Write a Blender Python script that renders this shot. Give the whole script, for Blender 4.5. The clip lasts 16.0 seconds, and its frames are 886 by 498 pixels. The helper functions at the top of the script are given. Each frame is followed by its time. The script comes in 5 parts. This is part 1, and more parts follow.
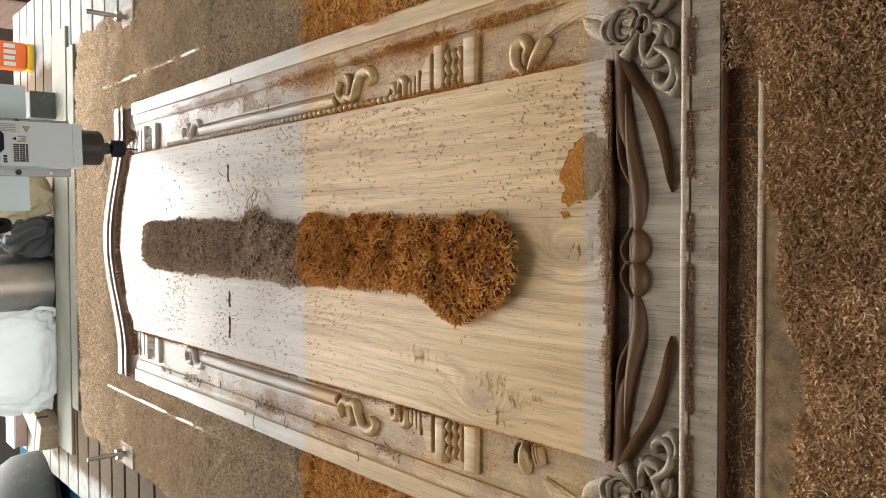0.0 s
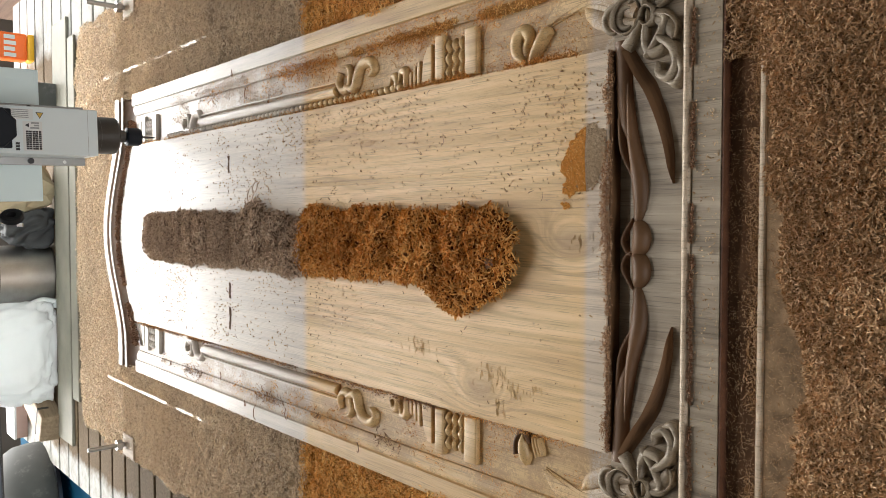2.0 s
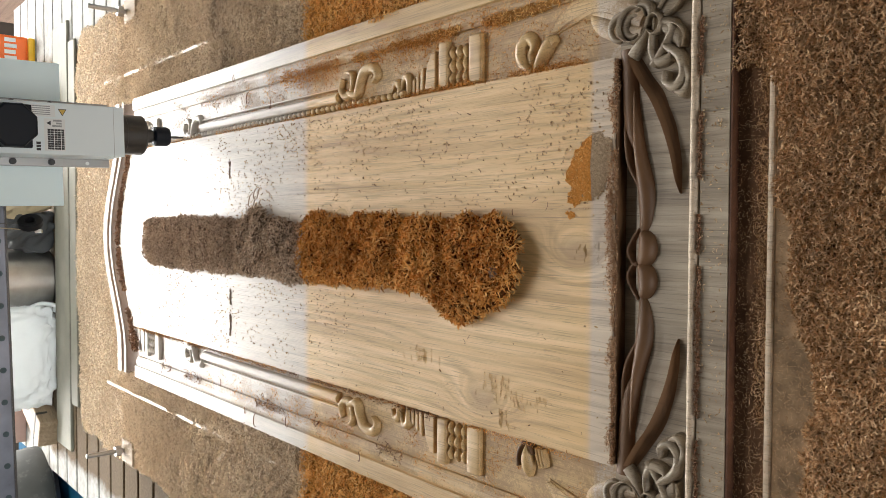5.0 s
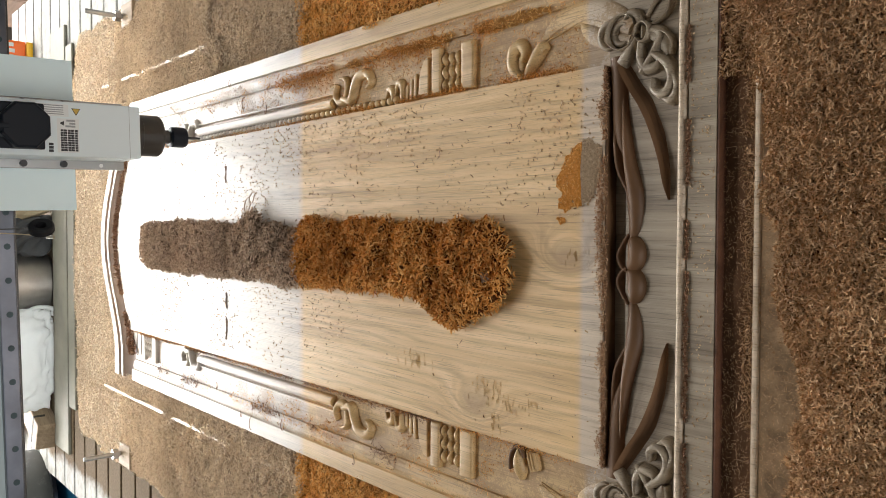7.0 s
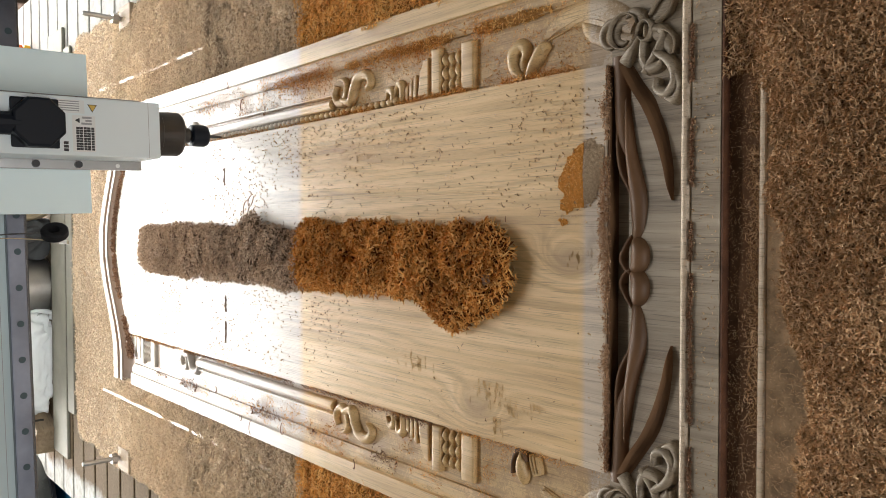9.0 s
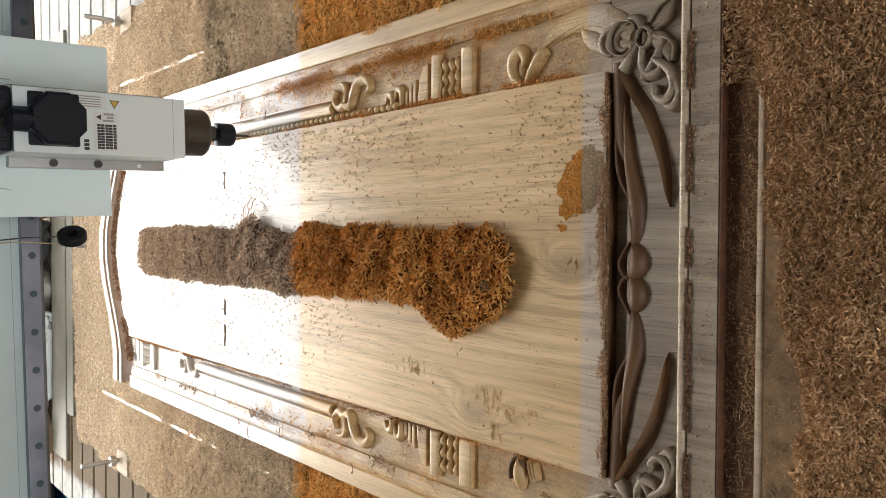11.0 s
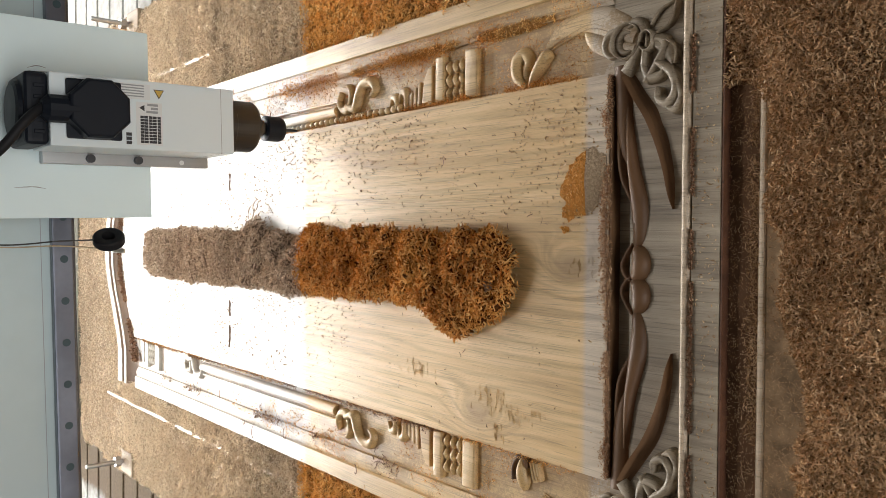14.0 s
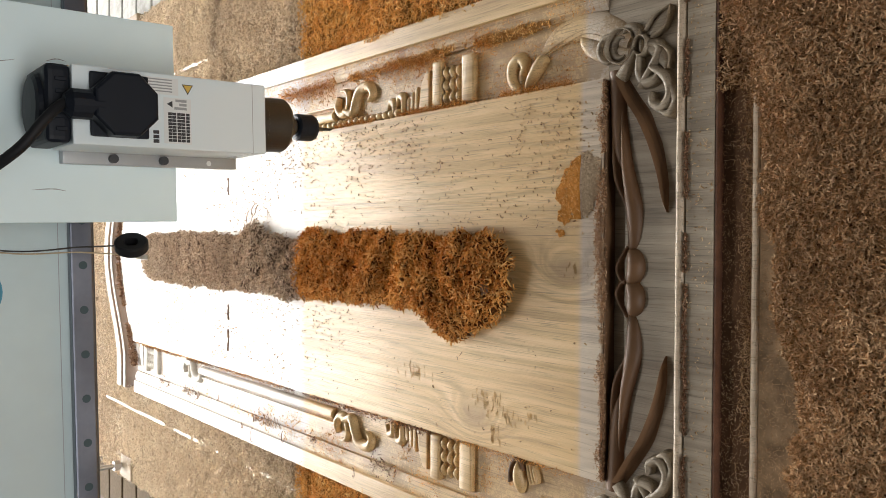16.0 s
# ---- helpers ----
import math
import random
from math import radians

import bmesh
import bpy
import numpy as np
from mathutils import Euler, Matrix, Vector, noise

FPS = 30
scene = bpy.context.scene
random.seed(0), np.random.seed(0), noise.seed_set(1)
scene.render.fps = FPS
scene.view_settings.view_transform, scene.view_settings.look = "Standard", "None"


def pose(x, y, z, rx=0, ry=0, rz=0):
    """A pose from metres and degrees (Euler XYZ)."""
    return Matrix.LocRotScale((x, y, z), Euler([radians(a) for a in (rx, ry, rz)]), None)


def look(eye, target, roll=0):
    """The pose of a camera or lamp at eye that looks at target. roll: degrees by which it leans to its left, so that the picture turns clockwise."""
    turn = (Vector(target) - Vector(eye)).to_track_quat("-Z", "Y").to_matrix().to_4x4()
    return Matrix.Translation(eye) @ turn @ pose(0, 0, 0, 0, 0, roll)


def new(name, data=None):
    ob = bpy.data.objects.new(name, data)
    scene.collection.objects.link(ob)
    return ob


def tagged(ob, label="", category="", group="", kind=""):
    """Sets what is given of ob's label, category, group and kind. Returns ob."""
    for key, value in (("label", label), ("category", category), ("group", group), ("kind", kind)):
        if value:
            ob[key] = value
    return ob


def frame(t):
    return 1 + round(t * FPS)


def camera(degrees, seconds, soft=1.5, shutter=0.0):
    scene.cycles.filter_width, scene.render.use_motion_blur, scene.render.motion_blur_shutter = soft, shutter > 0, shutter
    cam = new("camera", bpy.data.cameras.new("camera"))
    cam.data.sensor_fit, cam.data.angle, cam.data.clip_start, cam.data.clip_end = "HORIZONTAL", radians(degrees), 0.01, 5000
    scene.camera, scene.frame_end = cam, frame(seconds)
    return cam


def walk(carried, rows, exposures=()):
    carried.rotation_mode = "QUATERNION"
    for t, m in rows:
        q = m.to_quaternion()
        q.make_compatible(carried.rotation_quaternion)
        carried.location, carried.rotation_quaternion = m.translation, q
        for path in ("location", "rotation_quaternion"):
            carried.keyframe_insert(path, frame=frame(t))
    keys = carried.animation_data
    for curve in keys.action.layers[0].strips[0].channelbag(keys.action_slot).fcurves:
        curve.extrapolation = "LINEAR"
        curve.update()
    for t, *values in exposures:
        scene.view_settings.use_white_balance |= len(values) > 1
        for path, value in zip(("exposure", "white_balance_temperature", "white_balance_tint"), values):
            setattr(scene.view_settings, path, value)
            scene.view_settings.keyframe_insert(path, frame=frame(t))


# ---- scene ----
cam = camera(58.7, 16.0, soft=0.5)
PATH = [
    (0, (0.047, -0.474, 0.809), (-0.012, 1.05, -0.485), -91.6),
    (0.5, (0.046, -0.475, 0.81), (-0.016, 1.049, -0.484), -91.7),
    (1, (0.044, -0.471, 0.811), (-0.025, 1.053, -0.482), -91.7),
    (1.5, (0.043, -0.468, 0.811), (-0.03, 1.056, -0.482), -91.7),
    (2, (0.043, -0.473, 0.809), (-0.032, 1.051, -0.484), -91.8),
    (2.5, (0.043, -0.476, 0.808), (-0.03, 1.048, -0.485), -91.8),
    (3, (0.042, -0.474, 0.807), (-0.027, 1.051, -0.486), -91.8),
    (3.5, (0.042, -0.467, 0.807), (-0.027, 1.058, -0.485), -91.5),
    (4, (0.044, -0.458, 0.806), (-0.023, 1.066, -0.487), -91.4),
    (6.5, (0.055, -0.472, 0.807), (-0.009, 1.051, -0.488), -91.3),
    (7, (0.055, -0.475, 0.805), (-0.006, 1.048, -0.491), -91.3),
    (7.5, (0.055, -0.476, 0.804), (-0.007, 1.047, -0.492), -91.6),
    (8, (0.05, -0.472, 0.806), (-0.01, 1.049, -0.491), -91.6),
    (8.5, (0.05, -0.468, 0.805), (-0.007, 1.054, -0.492), -91.4),
    (9, (0.055, -0.465, 0.799), (-0.001, 1.057, -0.498), -91.4),
    (11.5, (0.058, -0.47, 0.798), (0.012, 1.052, -0.499), -90.8),
    (12, (0.058, -0.473, 0.802), (0.014, 1.048, -0.495), -90.7),
    (12.5, (0.056, -0.476, 0.805), (0.016, 1.053, -0.483), -90.4),
    (13, (0.056, -0.48, 0.804), (0.018, 1.052, -0.482), -90.3),
    (13.5, (0.057, -0.479, 0.801), (0.014, 1.052, -0.486), -90.6),
    (14, (0.056, -0.473, 0.801), (0.015, 1.057, -0.486), -90.6),
    (14.5, (0.052, -0.47, 0.804), (0.016, 1.059, -0.484), -90.4),
    (15, (0.052, -0.473, 0.799), (0.018, 1.058, -0.487), -90.3),
    (15.5, (0.055, -0.479, 0.798), (0.022, 1.051, -0.489), -90.4),
    (16, (0.055, -0.481, 0.802), (0.025, 1.049, -0.486), -90.4),
]
EXPOSURES = [(0, -0.50), (4, -0.38), (8, -0.36), (11.5, -0.34), (16, -0.30)]
walk(cam, [(t, look(eye, target, roll)) for t, eye, target, roll in PATH], EXPOSURES)

# ---- world and light ----
SUN_EL, SUN_AZ = radians(38), radians(8)
world = bpy.data.worlds.new("sky")
scene.world = world
world.use_nodes = True
wn = world.node_tree
sky = wn.nodes.new("ShaderNodeTexSky")
sky.sky_type = "NISHITA"
sky.sun_disc = False
sky.sun_elevation, sky.sun_rotation = SUN_EL, SUN_AZ
wn.links.new(sky.outputs[0], wn.nodes["Background"].inputs[0])
wn.nodes["Background"].inputs[1].default_value = 0.12


def area_light(name, size_x, size_y, power, m, color):
    lamp = bpy.data.lights.new(name, "AREA")
    lamp.shape, lamp.size, lamp.size_y, lamp.energy, lamp.color = "RECTANGLE", size_x, size_y, power, color
    ob = new(name, lamp)
    ob.matrix_world = m
    return ob


# daylight through the wide opening behind the machine
area_light("far_opening_light", 5.6, 2.0, 880, look((0.0, 5.1, 1.38), (0.0, 0.6, 0.0)), (1.0, 0.99, 0.965))
# weaker unseen fill at the operator's back, added to brighten the gantry
area_light("rear_opening_light", 4.0, 1.9, 200, look((-1.1, -4.9, 0.85), (0.0, 0.6, 0.1)), (1.0, 0.975, 0.94))
# unseen overhead fill, added to even out the panel's brightness
area_light("skylight_light", 4.0, 0.9, 120, look((0.0, 3.45, 3.25), (0.0, 3.0, 0.0)), (1.0, 0.95, 0.88))


# ---- materials ----
def mat(name):
    m = bpy.data.materials.new(name)
    m.use_nodes = True
    nt = m.node_tree
    return m, nt, nt.nodes["Principled BSDF"]


def nd(nt, kind, **inputs):
    n = nt.nodes.new(kind)
    for key, value in inputs.items():
        key = key.replace("_", " ")
        if hasattr(value, "links"):
            nt.links.new(value, n.inputs[key])
        else:
            n.inputs[key].default_value = value
    return n


def coords(nt, scale=(1, 1, 1), world_space=False):
    if world_space:
        src = nt.nodes.new("ShaderNodeNewGeometry").outputs["Position"]
    else:
        src = nt.nodes.new("ShaderNodeTexCoord").outputs["Object"]
    mp = nt.nodes.new("ShaderNodeMapping")
    mp.inputs["Scale"].default_value = scale
    nt.links.new(src, mp.inputs["Vector"])
    return mp.outputs[0]


def ramp(nt, fac, stops):
    r = nt.nodes.new("ShaderNodeValToRGB")
    while len(r.color_ramp.elements) < len(stops):
        r.color_ramp.elements.new(0.5)
    for e, (p, c) in zip(r.color_ramp.elements, stops):
        e.position, e.color = p, (*c, 1) if len(c) == 3 else c
    nt.links.new(fac, r.inputs[0])
    return r.outputs[0]


def mix(nt, fac, a, b, mode="MIX"):
    n = nt.nodes.new("ShaderNodeMix")
    n.data_type, n.blend_type = "RGBA", mode
    for sock, value in ((n.inputs[0], fac), (n.inputs[6], a), (n.inputs[7], b)):
        if hasattr(value, "links"):
            nt.links.new(value, sock)
        elif isinstance(value, (int, float)):
            sock.default_value = value
        else:
            sock.default_value = (*value, 1)
    return n.outputs[2]


def math_node(nt, op, a, b=0.0):
    n = nt.nodes.new("ShaderNodeMath")
    n.operation = op
    for sock, value in ((n.inputs[0], a), (n.inputs[1], b)):
        if hasattr(value, "links"):
            nt.links.new(value, sock)
        else:
            sock.default_value = value
    return n.outputs[0]


def bump(nt, bsdf, height, strength, distance=0.001):
    b = nt.nodes.new("ShaderNodeBump")
    b.inputs["Strength"].default_value, b.inputs["Distance"].default_value = strength, distance
    nt.links.new(height, b.inputs["Height"])
    nt.links.new(b.outputs[0], bsdf.inputs["Normal"])


def noise_of(nt, vec, scale, detail=4.0, rough=0.55, distortion=0.0):
    n = nd(nt, "ShaderNodeTexNoise", Vector=vec, Scale=scale, Detail=detail, Roughness=rough, Distortion=distortion)
    return n.outputs["Fac"]


def timber(name, light, mid, dark, rough=0.42, grain=(26, 1.5, 26), relief=0.6, knots=(), dust=None, tint_bands=False):
    """Planed teak: long figure along y, open pores, faint stains; each board differs a little."""
    m, nt, b = mat(name)
    rnd = nt.nodes.new("ShaderNodeObjectInfo").outputs["Random"]
    vec = coords(nt, grain)
    off = nt.nodes.new("ShaderNodeVectorMath")
    off.operation = "ADD"
    nt.links.new(vec, off.inputs[0])
    cmb = nt.nodes.new("ShaderNodeCombineXYZ")
    nt.links.new(math_node(nt, "MULTIPLY", rnd, 37.0), cmb.inputs[2])
    nt.links.new(cmb.outputs[0], off.inputs[1])
    v = off.outputs[0]
    eyes = None
    if knots:
        # the figure swirls round a few knots
        pos = coords(nt)
        for kx, ky, kr in knots:
            vm = nt.nodes.new("ShaderNodeVectorMath")
            vm.operation = "DISTANCE"
            sc = nt.nodes.new("ShaderNodeMapping")
            sc.inputs["Location"].default_value = (-kx, -ky * 0.62, 0)
            sc.inputs["Scale"].default_value = (1, 0.62, 0)
            nt.links.new(pos, sc.inputs["Vector"])
            nt.links.new(sc.outputs[0], vm.inputs[0])
            d = math_node(nt, "DIVIDE", vm.outputs["Value"], kr)
            near = math_node(nt, "POWER", 2.718, math_node(nt, "MULTIPLY", math_node(nt, "MULTIPLY", d, d), -1.0))
            eyes = near if eyes is None else math_node(nt, "ADD", eyes, near)
        push = nt.nodes.new("ShaderNodeVectorMath")
        push.operation = "ADD"
        cx = nt.nodes.new("ShaderNodeCombineXYZ")
        nt.links.new(math_node(nt, "MULTIPLY", eyes, 2.6), cx.inputs[0])
        nt.links.new(v, push.inputs[0])
        nt.links.new(cx.outputs[0], push.inputs[1])
        v = push.outputs[0]
    figure = noise_of(nt, v, 1.0, 6, 0.62, 0.9)
    wv = nd(nt, "ShaderNodeTexWave", Vector=v, Scale=0.55, Distortion=7.0, Detail=3.0)
    wv.inputs["Detail Scale"].default_value = 0.8
    pores = noise_of(nt, coords(nt, (520, 14, 520)), 1.0, 2, 0.5)
    blot = noise_of(nt, coords(nt, (5, 2.2, 5)), 1.0, 4, 0.6)
    col = ramp(nt, figure, [(0.30, dark), (0.47, mid), (0.68, light)])
    col = mix(nt, math_node(nt, "MULTIPLY", wv.outputs["Fac"], 0.22), col, dark)
    col = mix(nt, ramp(nt, pores, [(0.58, (0, 0, 0)), (0.70, (0.5, 0.5, 0.5))]), col, tuple(c * 0.4 for c in dark))
    streak = noise_of(nt, coords(nt, (460, 2.8, 460)), 1.0, 5, 0.66, 0.7)
    col = mix(nt, ramp(nt, streak, [(0.55, (0, 0, 0)), (0.66, (0.46, 0.46, 0.46))]), col, tuple(c * 0.55 for c in dark))
    if eyes is not None:
        # growth lines run along the boards and bend round the knots
        across = nt.nodes.new("ShaderNodeSeparateXYZ")
        nt.links.new(coords(nt), across.inputs[0])
        phase = math_node(nt, "ADD", math_node(nt, "MULTIPLY", across.outputs[0], 330.0), math_node(nt, "MULTIPLY", eyes, 15.0))
        phase = math_node(nt, "ADD", phase, math_node(nt, "MULTIPLY", noise_of(nt, coords(nt, (7, 1.6, 7)), 1.0, 3, 0.5), 30.0))
        phase = math_node(nt, "ADD", phase, math_node(nt, "MULTIPLY", rnd, 11.0))
        ring = math_node(nt, "ADD", math_node(nt, "MULTIPLY", math_node(nt, "SINE", phase), 0.5), 0.5)
        thin = math_node(nt, "MULTIPLY", ramp(nt, ring, [(0.62, (0, 0, 0)), (0.98, (0.6, 0.6, 0.6))]), ramp(nt, noise_of(nt, coords(nt, (30, 4, 30)), 1.0, 4, 0.6), [(0.38, (0.12, 0.12, 0.12)), (0.66, (1, 1, 1))]))
        col = mix(nt, thin, col, tuple(c * 0.75 for c in dark))
        col = mix(nt, ramp(nt, eyes, [(0.50, (0, 0, 0)), (0.95, (0.75, 0.75, 0.75))]), col, tuple(c * 0.7 for c in dark))
    col = mix(nt, ramp(nt, blot, [(0.42, (0, 0, 0)), (0.75, (0.38, 0.38, 0.38))]), col, tuple(c * 0.75 for c in mid))
    if tint_bands:
        # tint bands painted in: warm middle, greyed ends, far end whitened like glare
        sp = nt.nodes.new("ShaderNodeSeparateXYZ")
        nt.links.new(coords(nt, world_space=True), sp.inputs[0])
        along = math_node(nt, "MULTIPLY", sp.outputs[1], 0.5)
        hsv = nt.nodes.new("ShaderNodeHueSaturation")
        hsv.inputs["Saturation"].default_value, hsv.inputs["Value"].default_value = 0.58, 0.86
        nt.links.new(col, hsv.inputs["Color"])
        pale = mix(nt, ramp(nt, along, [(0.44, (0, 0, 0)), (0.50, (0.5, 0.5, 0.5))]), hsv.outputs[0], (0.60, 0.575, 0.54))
        warm_band = ramp(nt, along, [(0.0940, (0, 0, 0)), (0.0985, (1, 1, 1)), (0.4480, (1, 1, 1)), (0.4600, (0.0, 0.0, 0.0))])
        col = mix(nt, warm_band, pale, col)
    if dust:
        # fine rust dust lodged in the sunk part of the frame
        pos = coords(nt)
        sep = nt.nodes.new("ShaderNodeSeparateXYZ")
        nt.links.new(pos, sep.inputs[0])
        inner = math_node(nt, "LESS_THAN", math_node(nt, "ABSOLUTE", sep.outputs[0]), 0.3735)
        grains = math_node(nt, "ADD", math_node(nt, "MULTIPLY", noise_of(nt, pos, 16.0, 4, 0.6), 1.0), math_node(nt, "MULTIPLY", noise_of(nt, pos, 210.0, 4, 0.75), 0.9))
        film = math_node(nt, "MULTIPLY", inner, ramp(nt, grains, [(0.90, (0, 0, 0)), (1.08, (0.55, 0.55, 0.55))]))
        col = mix(nt, film, col, dust)
    nt.links.new(col, b.inputs["Base Color"])
    r = math_node(nt, "ADD", math_node(nt, "MULTIPLY", blot, 0.22), rough - 0.1)
    nt.links.new(r, b.inputs["Roughness"])
    h = math_node(nt, "ADD", figure, math_node(nt, "MULTIPLY", pores, -0.7))
    h = math_node(nt, "ADD", h, math_node(nt, "MULTIPLY", streak, -0.5))
    bump(nt, b, h, relief, 0.0014)
    return m


def plain(name, color, rough, metal=0.0, vary=0.12, scale=30.0, relief=0.08, dirt=None, sheen=0.5):
    m, nt, b = mat(name)
    v = coords(nt)
    fine = noise_of(nt, v, scale * 6, 3)
    broad = noise_of(nt, v, scale * 0.25, 5, 0.65)
    dark = tuple(c * (1 - vary * 2) for c in color)
    col = mix(nt, ramp(nt, broad, [(0.35, (0, 0, 0)), (0.7, (1, 1, 1))]), dark, color)
    if dirt:
        spots = noise_of(nt, v, scale, 6, 0.7)
        col = mix(nt, ramp(nt, spots, [(0.58, (0, 0, 0)), (0.74, (0.7, 0.7, 0.7))]), col, dirt)
    nt.links.new(col, b.inputs["Base Color"])
    nt.links.new(math_node(nt, "ADD", math_node(nt, "MULTIPLY", broad, 0.2), rough - 0.1), b.inputs["Roughness"])
    b.inputs["Metallic"].default_value = metal
    b.inputs["Specular IOR Level"].default_value = sheen
    if relief:
        bump(nt, b, fine, relief, 0.0006)
    return m


def shavings(name, pale, tan, deep, per_island=True):
    """Wood shavings: every curl has its own tone; orange and grey versions carry painted tint bands."""
    m, nt, b = mat(name)
    geo = nt.nodes.new("ShaderNodeNewGeometry")
    v = coords(nt, world_space=True)
    patch = noise_of(nt, v, 14.0, 4, 0.6)
    if per_island:
        tone = ramp(nt, geo.outputs["Random Per Island"], [(0.0, deep), (0.45, tan), (1.0, pale)])
    else:
        tone = ramp(nt, noise_of(nt, v, 260.0, 3, 0.7), [(0.3, tuple(c * 0.6 for c in deep)), (0.5, deep), (0.7, tan)])
    broad = noise_of(nt, v, 4.0, 4, 0.6)
    col = mix(nt, ramp(nt, patch, [(0.35, (0, 0, 0)), (0.7, (0.4, 0.4, 0.4))]), tone, deep)
    col = mix(nt, ramp(nt, broad, [(0.45, (0, 0, 0)), (0.62, (0.42, 0.42, 0.42))]), col, deep)
    nt.links.new(col, b.inputs["Base Color"])
    b.inputs["Roughness"].default_value, b.inputs["Specular IOR Level"].default_value = 0.8, 0.1
    if not per_island:
        bump(nt, b, noise_of(nt, v, 380.0, 4, 0.7), 1.0, 0.004)
    return m


M_TEAK = timber("teak_golden", (0.88, 0.62, 0.305), (0.76, 0.50, 0.215), (0.48, 0.28, 0.10), knots=((0.012, 0.215, 0.034), (-0.215, 0.395, 0.034), (0.06, 0.78, 0.016)), tint_bands=True)
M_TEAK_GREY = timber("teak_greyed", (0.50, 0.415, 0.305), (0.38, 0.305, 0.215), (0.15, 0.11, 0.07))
M_STILE = timber("teak_frame", (0.80, 0.56, 0.275), (0.66, 0.435, 0.19), (0.40, 0.235, 0.09), dust=(0.34, 0.205, 0.085), tint_bands=True)
# carved brown, set darker than the teak with the shade of recesses in it
M_GARLAND = plain("carved_brown_shaded", (0.23, 0.124, 0.062), 0.46, vary=0.22, scale=26, relief=0.25, dirt=(0.12, 0.06, 0.03), sheen=0.32)
M_EDGE_SHADE = timber("shaded_edge", (0.24, 0.11, 0.06), (0.17, 0.075, 0.04), (0.09, 0.04, 0.022), rough=0.6)
M_BLOCK = timber("clamp_wood", (0.40, 0.29, 0.19), (0.30, 0.21, 0.13), (0.18, 0.12, 0.07), rough=0.7)
M_TEAK_CUT = timber("teak_carved", (0.80, 0.57, 0.29), (0.68, 0.455, 0.21), (0.40, 0.235, 0.09), rough=0.38, relief=0.3, tint_bands=True)
M_TEAK_DARK = timber("teak_carved_brown", (0.38, 0.25, 0.155), (0.27, 0.165, 0.095), (0.13, 0.07, 0.038), rough=0.44, relief=0.15)
M_BATTEN = timber("pale_batten", (0.78, 0.64, 0.48), (0.66, 0.52, 0.37), (0.40, 0.29, 0.18), rough=0.38)
M_SHAV_WARM = shavings("shavings_warm", (1.0, 0.66, 0.26), (0.86, 0.43, 0.115), (0.44, 0.165, 0.036))
M_SHAV_GREY = shavings("shavings_grey", (0.86, 0.70, 0.54), (0.66, 0.50, 0.37), (0.40, 0.29, 0.21))
M_SHAV_NEAR = shavings("shavings_brown", (0.95, 0.70, 0.45), (0.74, 0.50, 0.285), (0.35, 0.195, 0.09))
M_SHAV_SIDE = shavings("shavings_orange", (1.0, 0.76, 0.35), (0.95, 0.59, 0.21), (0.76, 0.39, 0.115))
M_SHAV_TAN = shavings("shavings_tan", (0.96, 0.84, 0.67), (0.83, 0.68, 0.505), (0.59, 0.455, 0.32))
# heap bodies: dust darkened to hold the shade of gaps between curls
M_DUST_WARM_SHADE = shavings("dust_warm_shaded", (0.5, 0.24, 0.08), (0.30, 0.115, 0.028), (0.12, 0.042, 0.011), False)
M_DUST_GREY_SHADE = shavings("dust_grey_shaded", (0.6, 0.48, 0.34), (0.38, 0.27, 0.19), (0.19, 0.128, 0.086), False)
M_SHAV_RUST = shavings("shavings_rust", (0.50, 0.31, 0.19), (0.30, 0.165, 0.095), (0.15, 0.075, 0.042))
M_CRUMB = shavings("brown_crumbs", (0.93, 0.73, 0.47), (0.69, 0.48, 0.27), (0.30, 0.17, 0.08))
M_SHAV_EDGE = shavings("shavings_edge", (0.84, 0.60, 0.39), (0.55, 0.34, 0.19), (0.28, 0.14, 0.07))
M_PATCH = shavings("dust_orange", (0.8, 0.5, 0.2), (0.82, 0.39, 0.085), (0.62, 0.25, 0.045), False)
M_PATCH_DULL = shavings("dust_grey_tint", (0.5, 0.4, 0.3), (0.60, 0.455, 0.31), (0.44, 0.315, 0.20), False)
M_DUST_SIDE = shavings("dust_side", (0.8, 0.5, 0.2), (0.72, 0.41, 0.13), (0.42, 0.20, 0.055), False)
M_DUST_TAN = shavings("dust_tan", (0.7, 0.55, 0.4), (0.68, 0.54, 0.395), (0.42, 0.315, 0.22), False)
# brown dust, darkened likewise for the shaded gaps in the near heap
M_DUST_NEAR = shavings("dust_brown", (0.5, 0.34, 0.2), (0.20, 0.112, 0.052), (0.085, 0.043, 0.019), False)
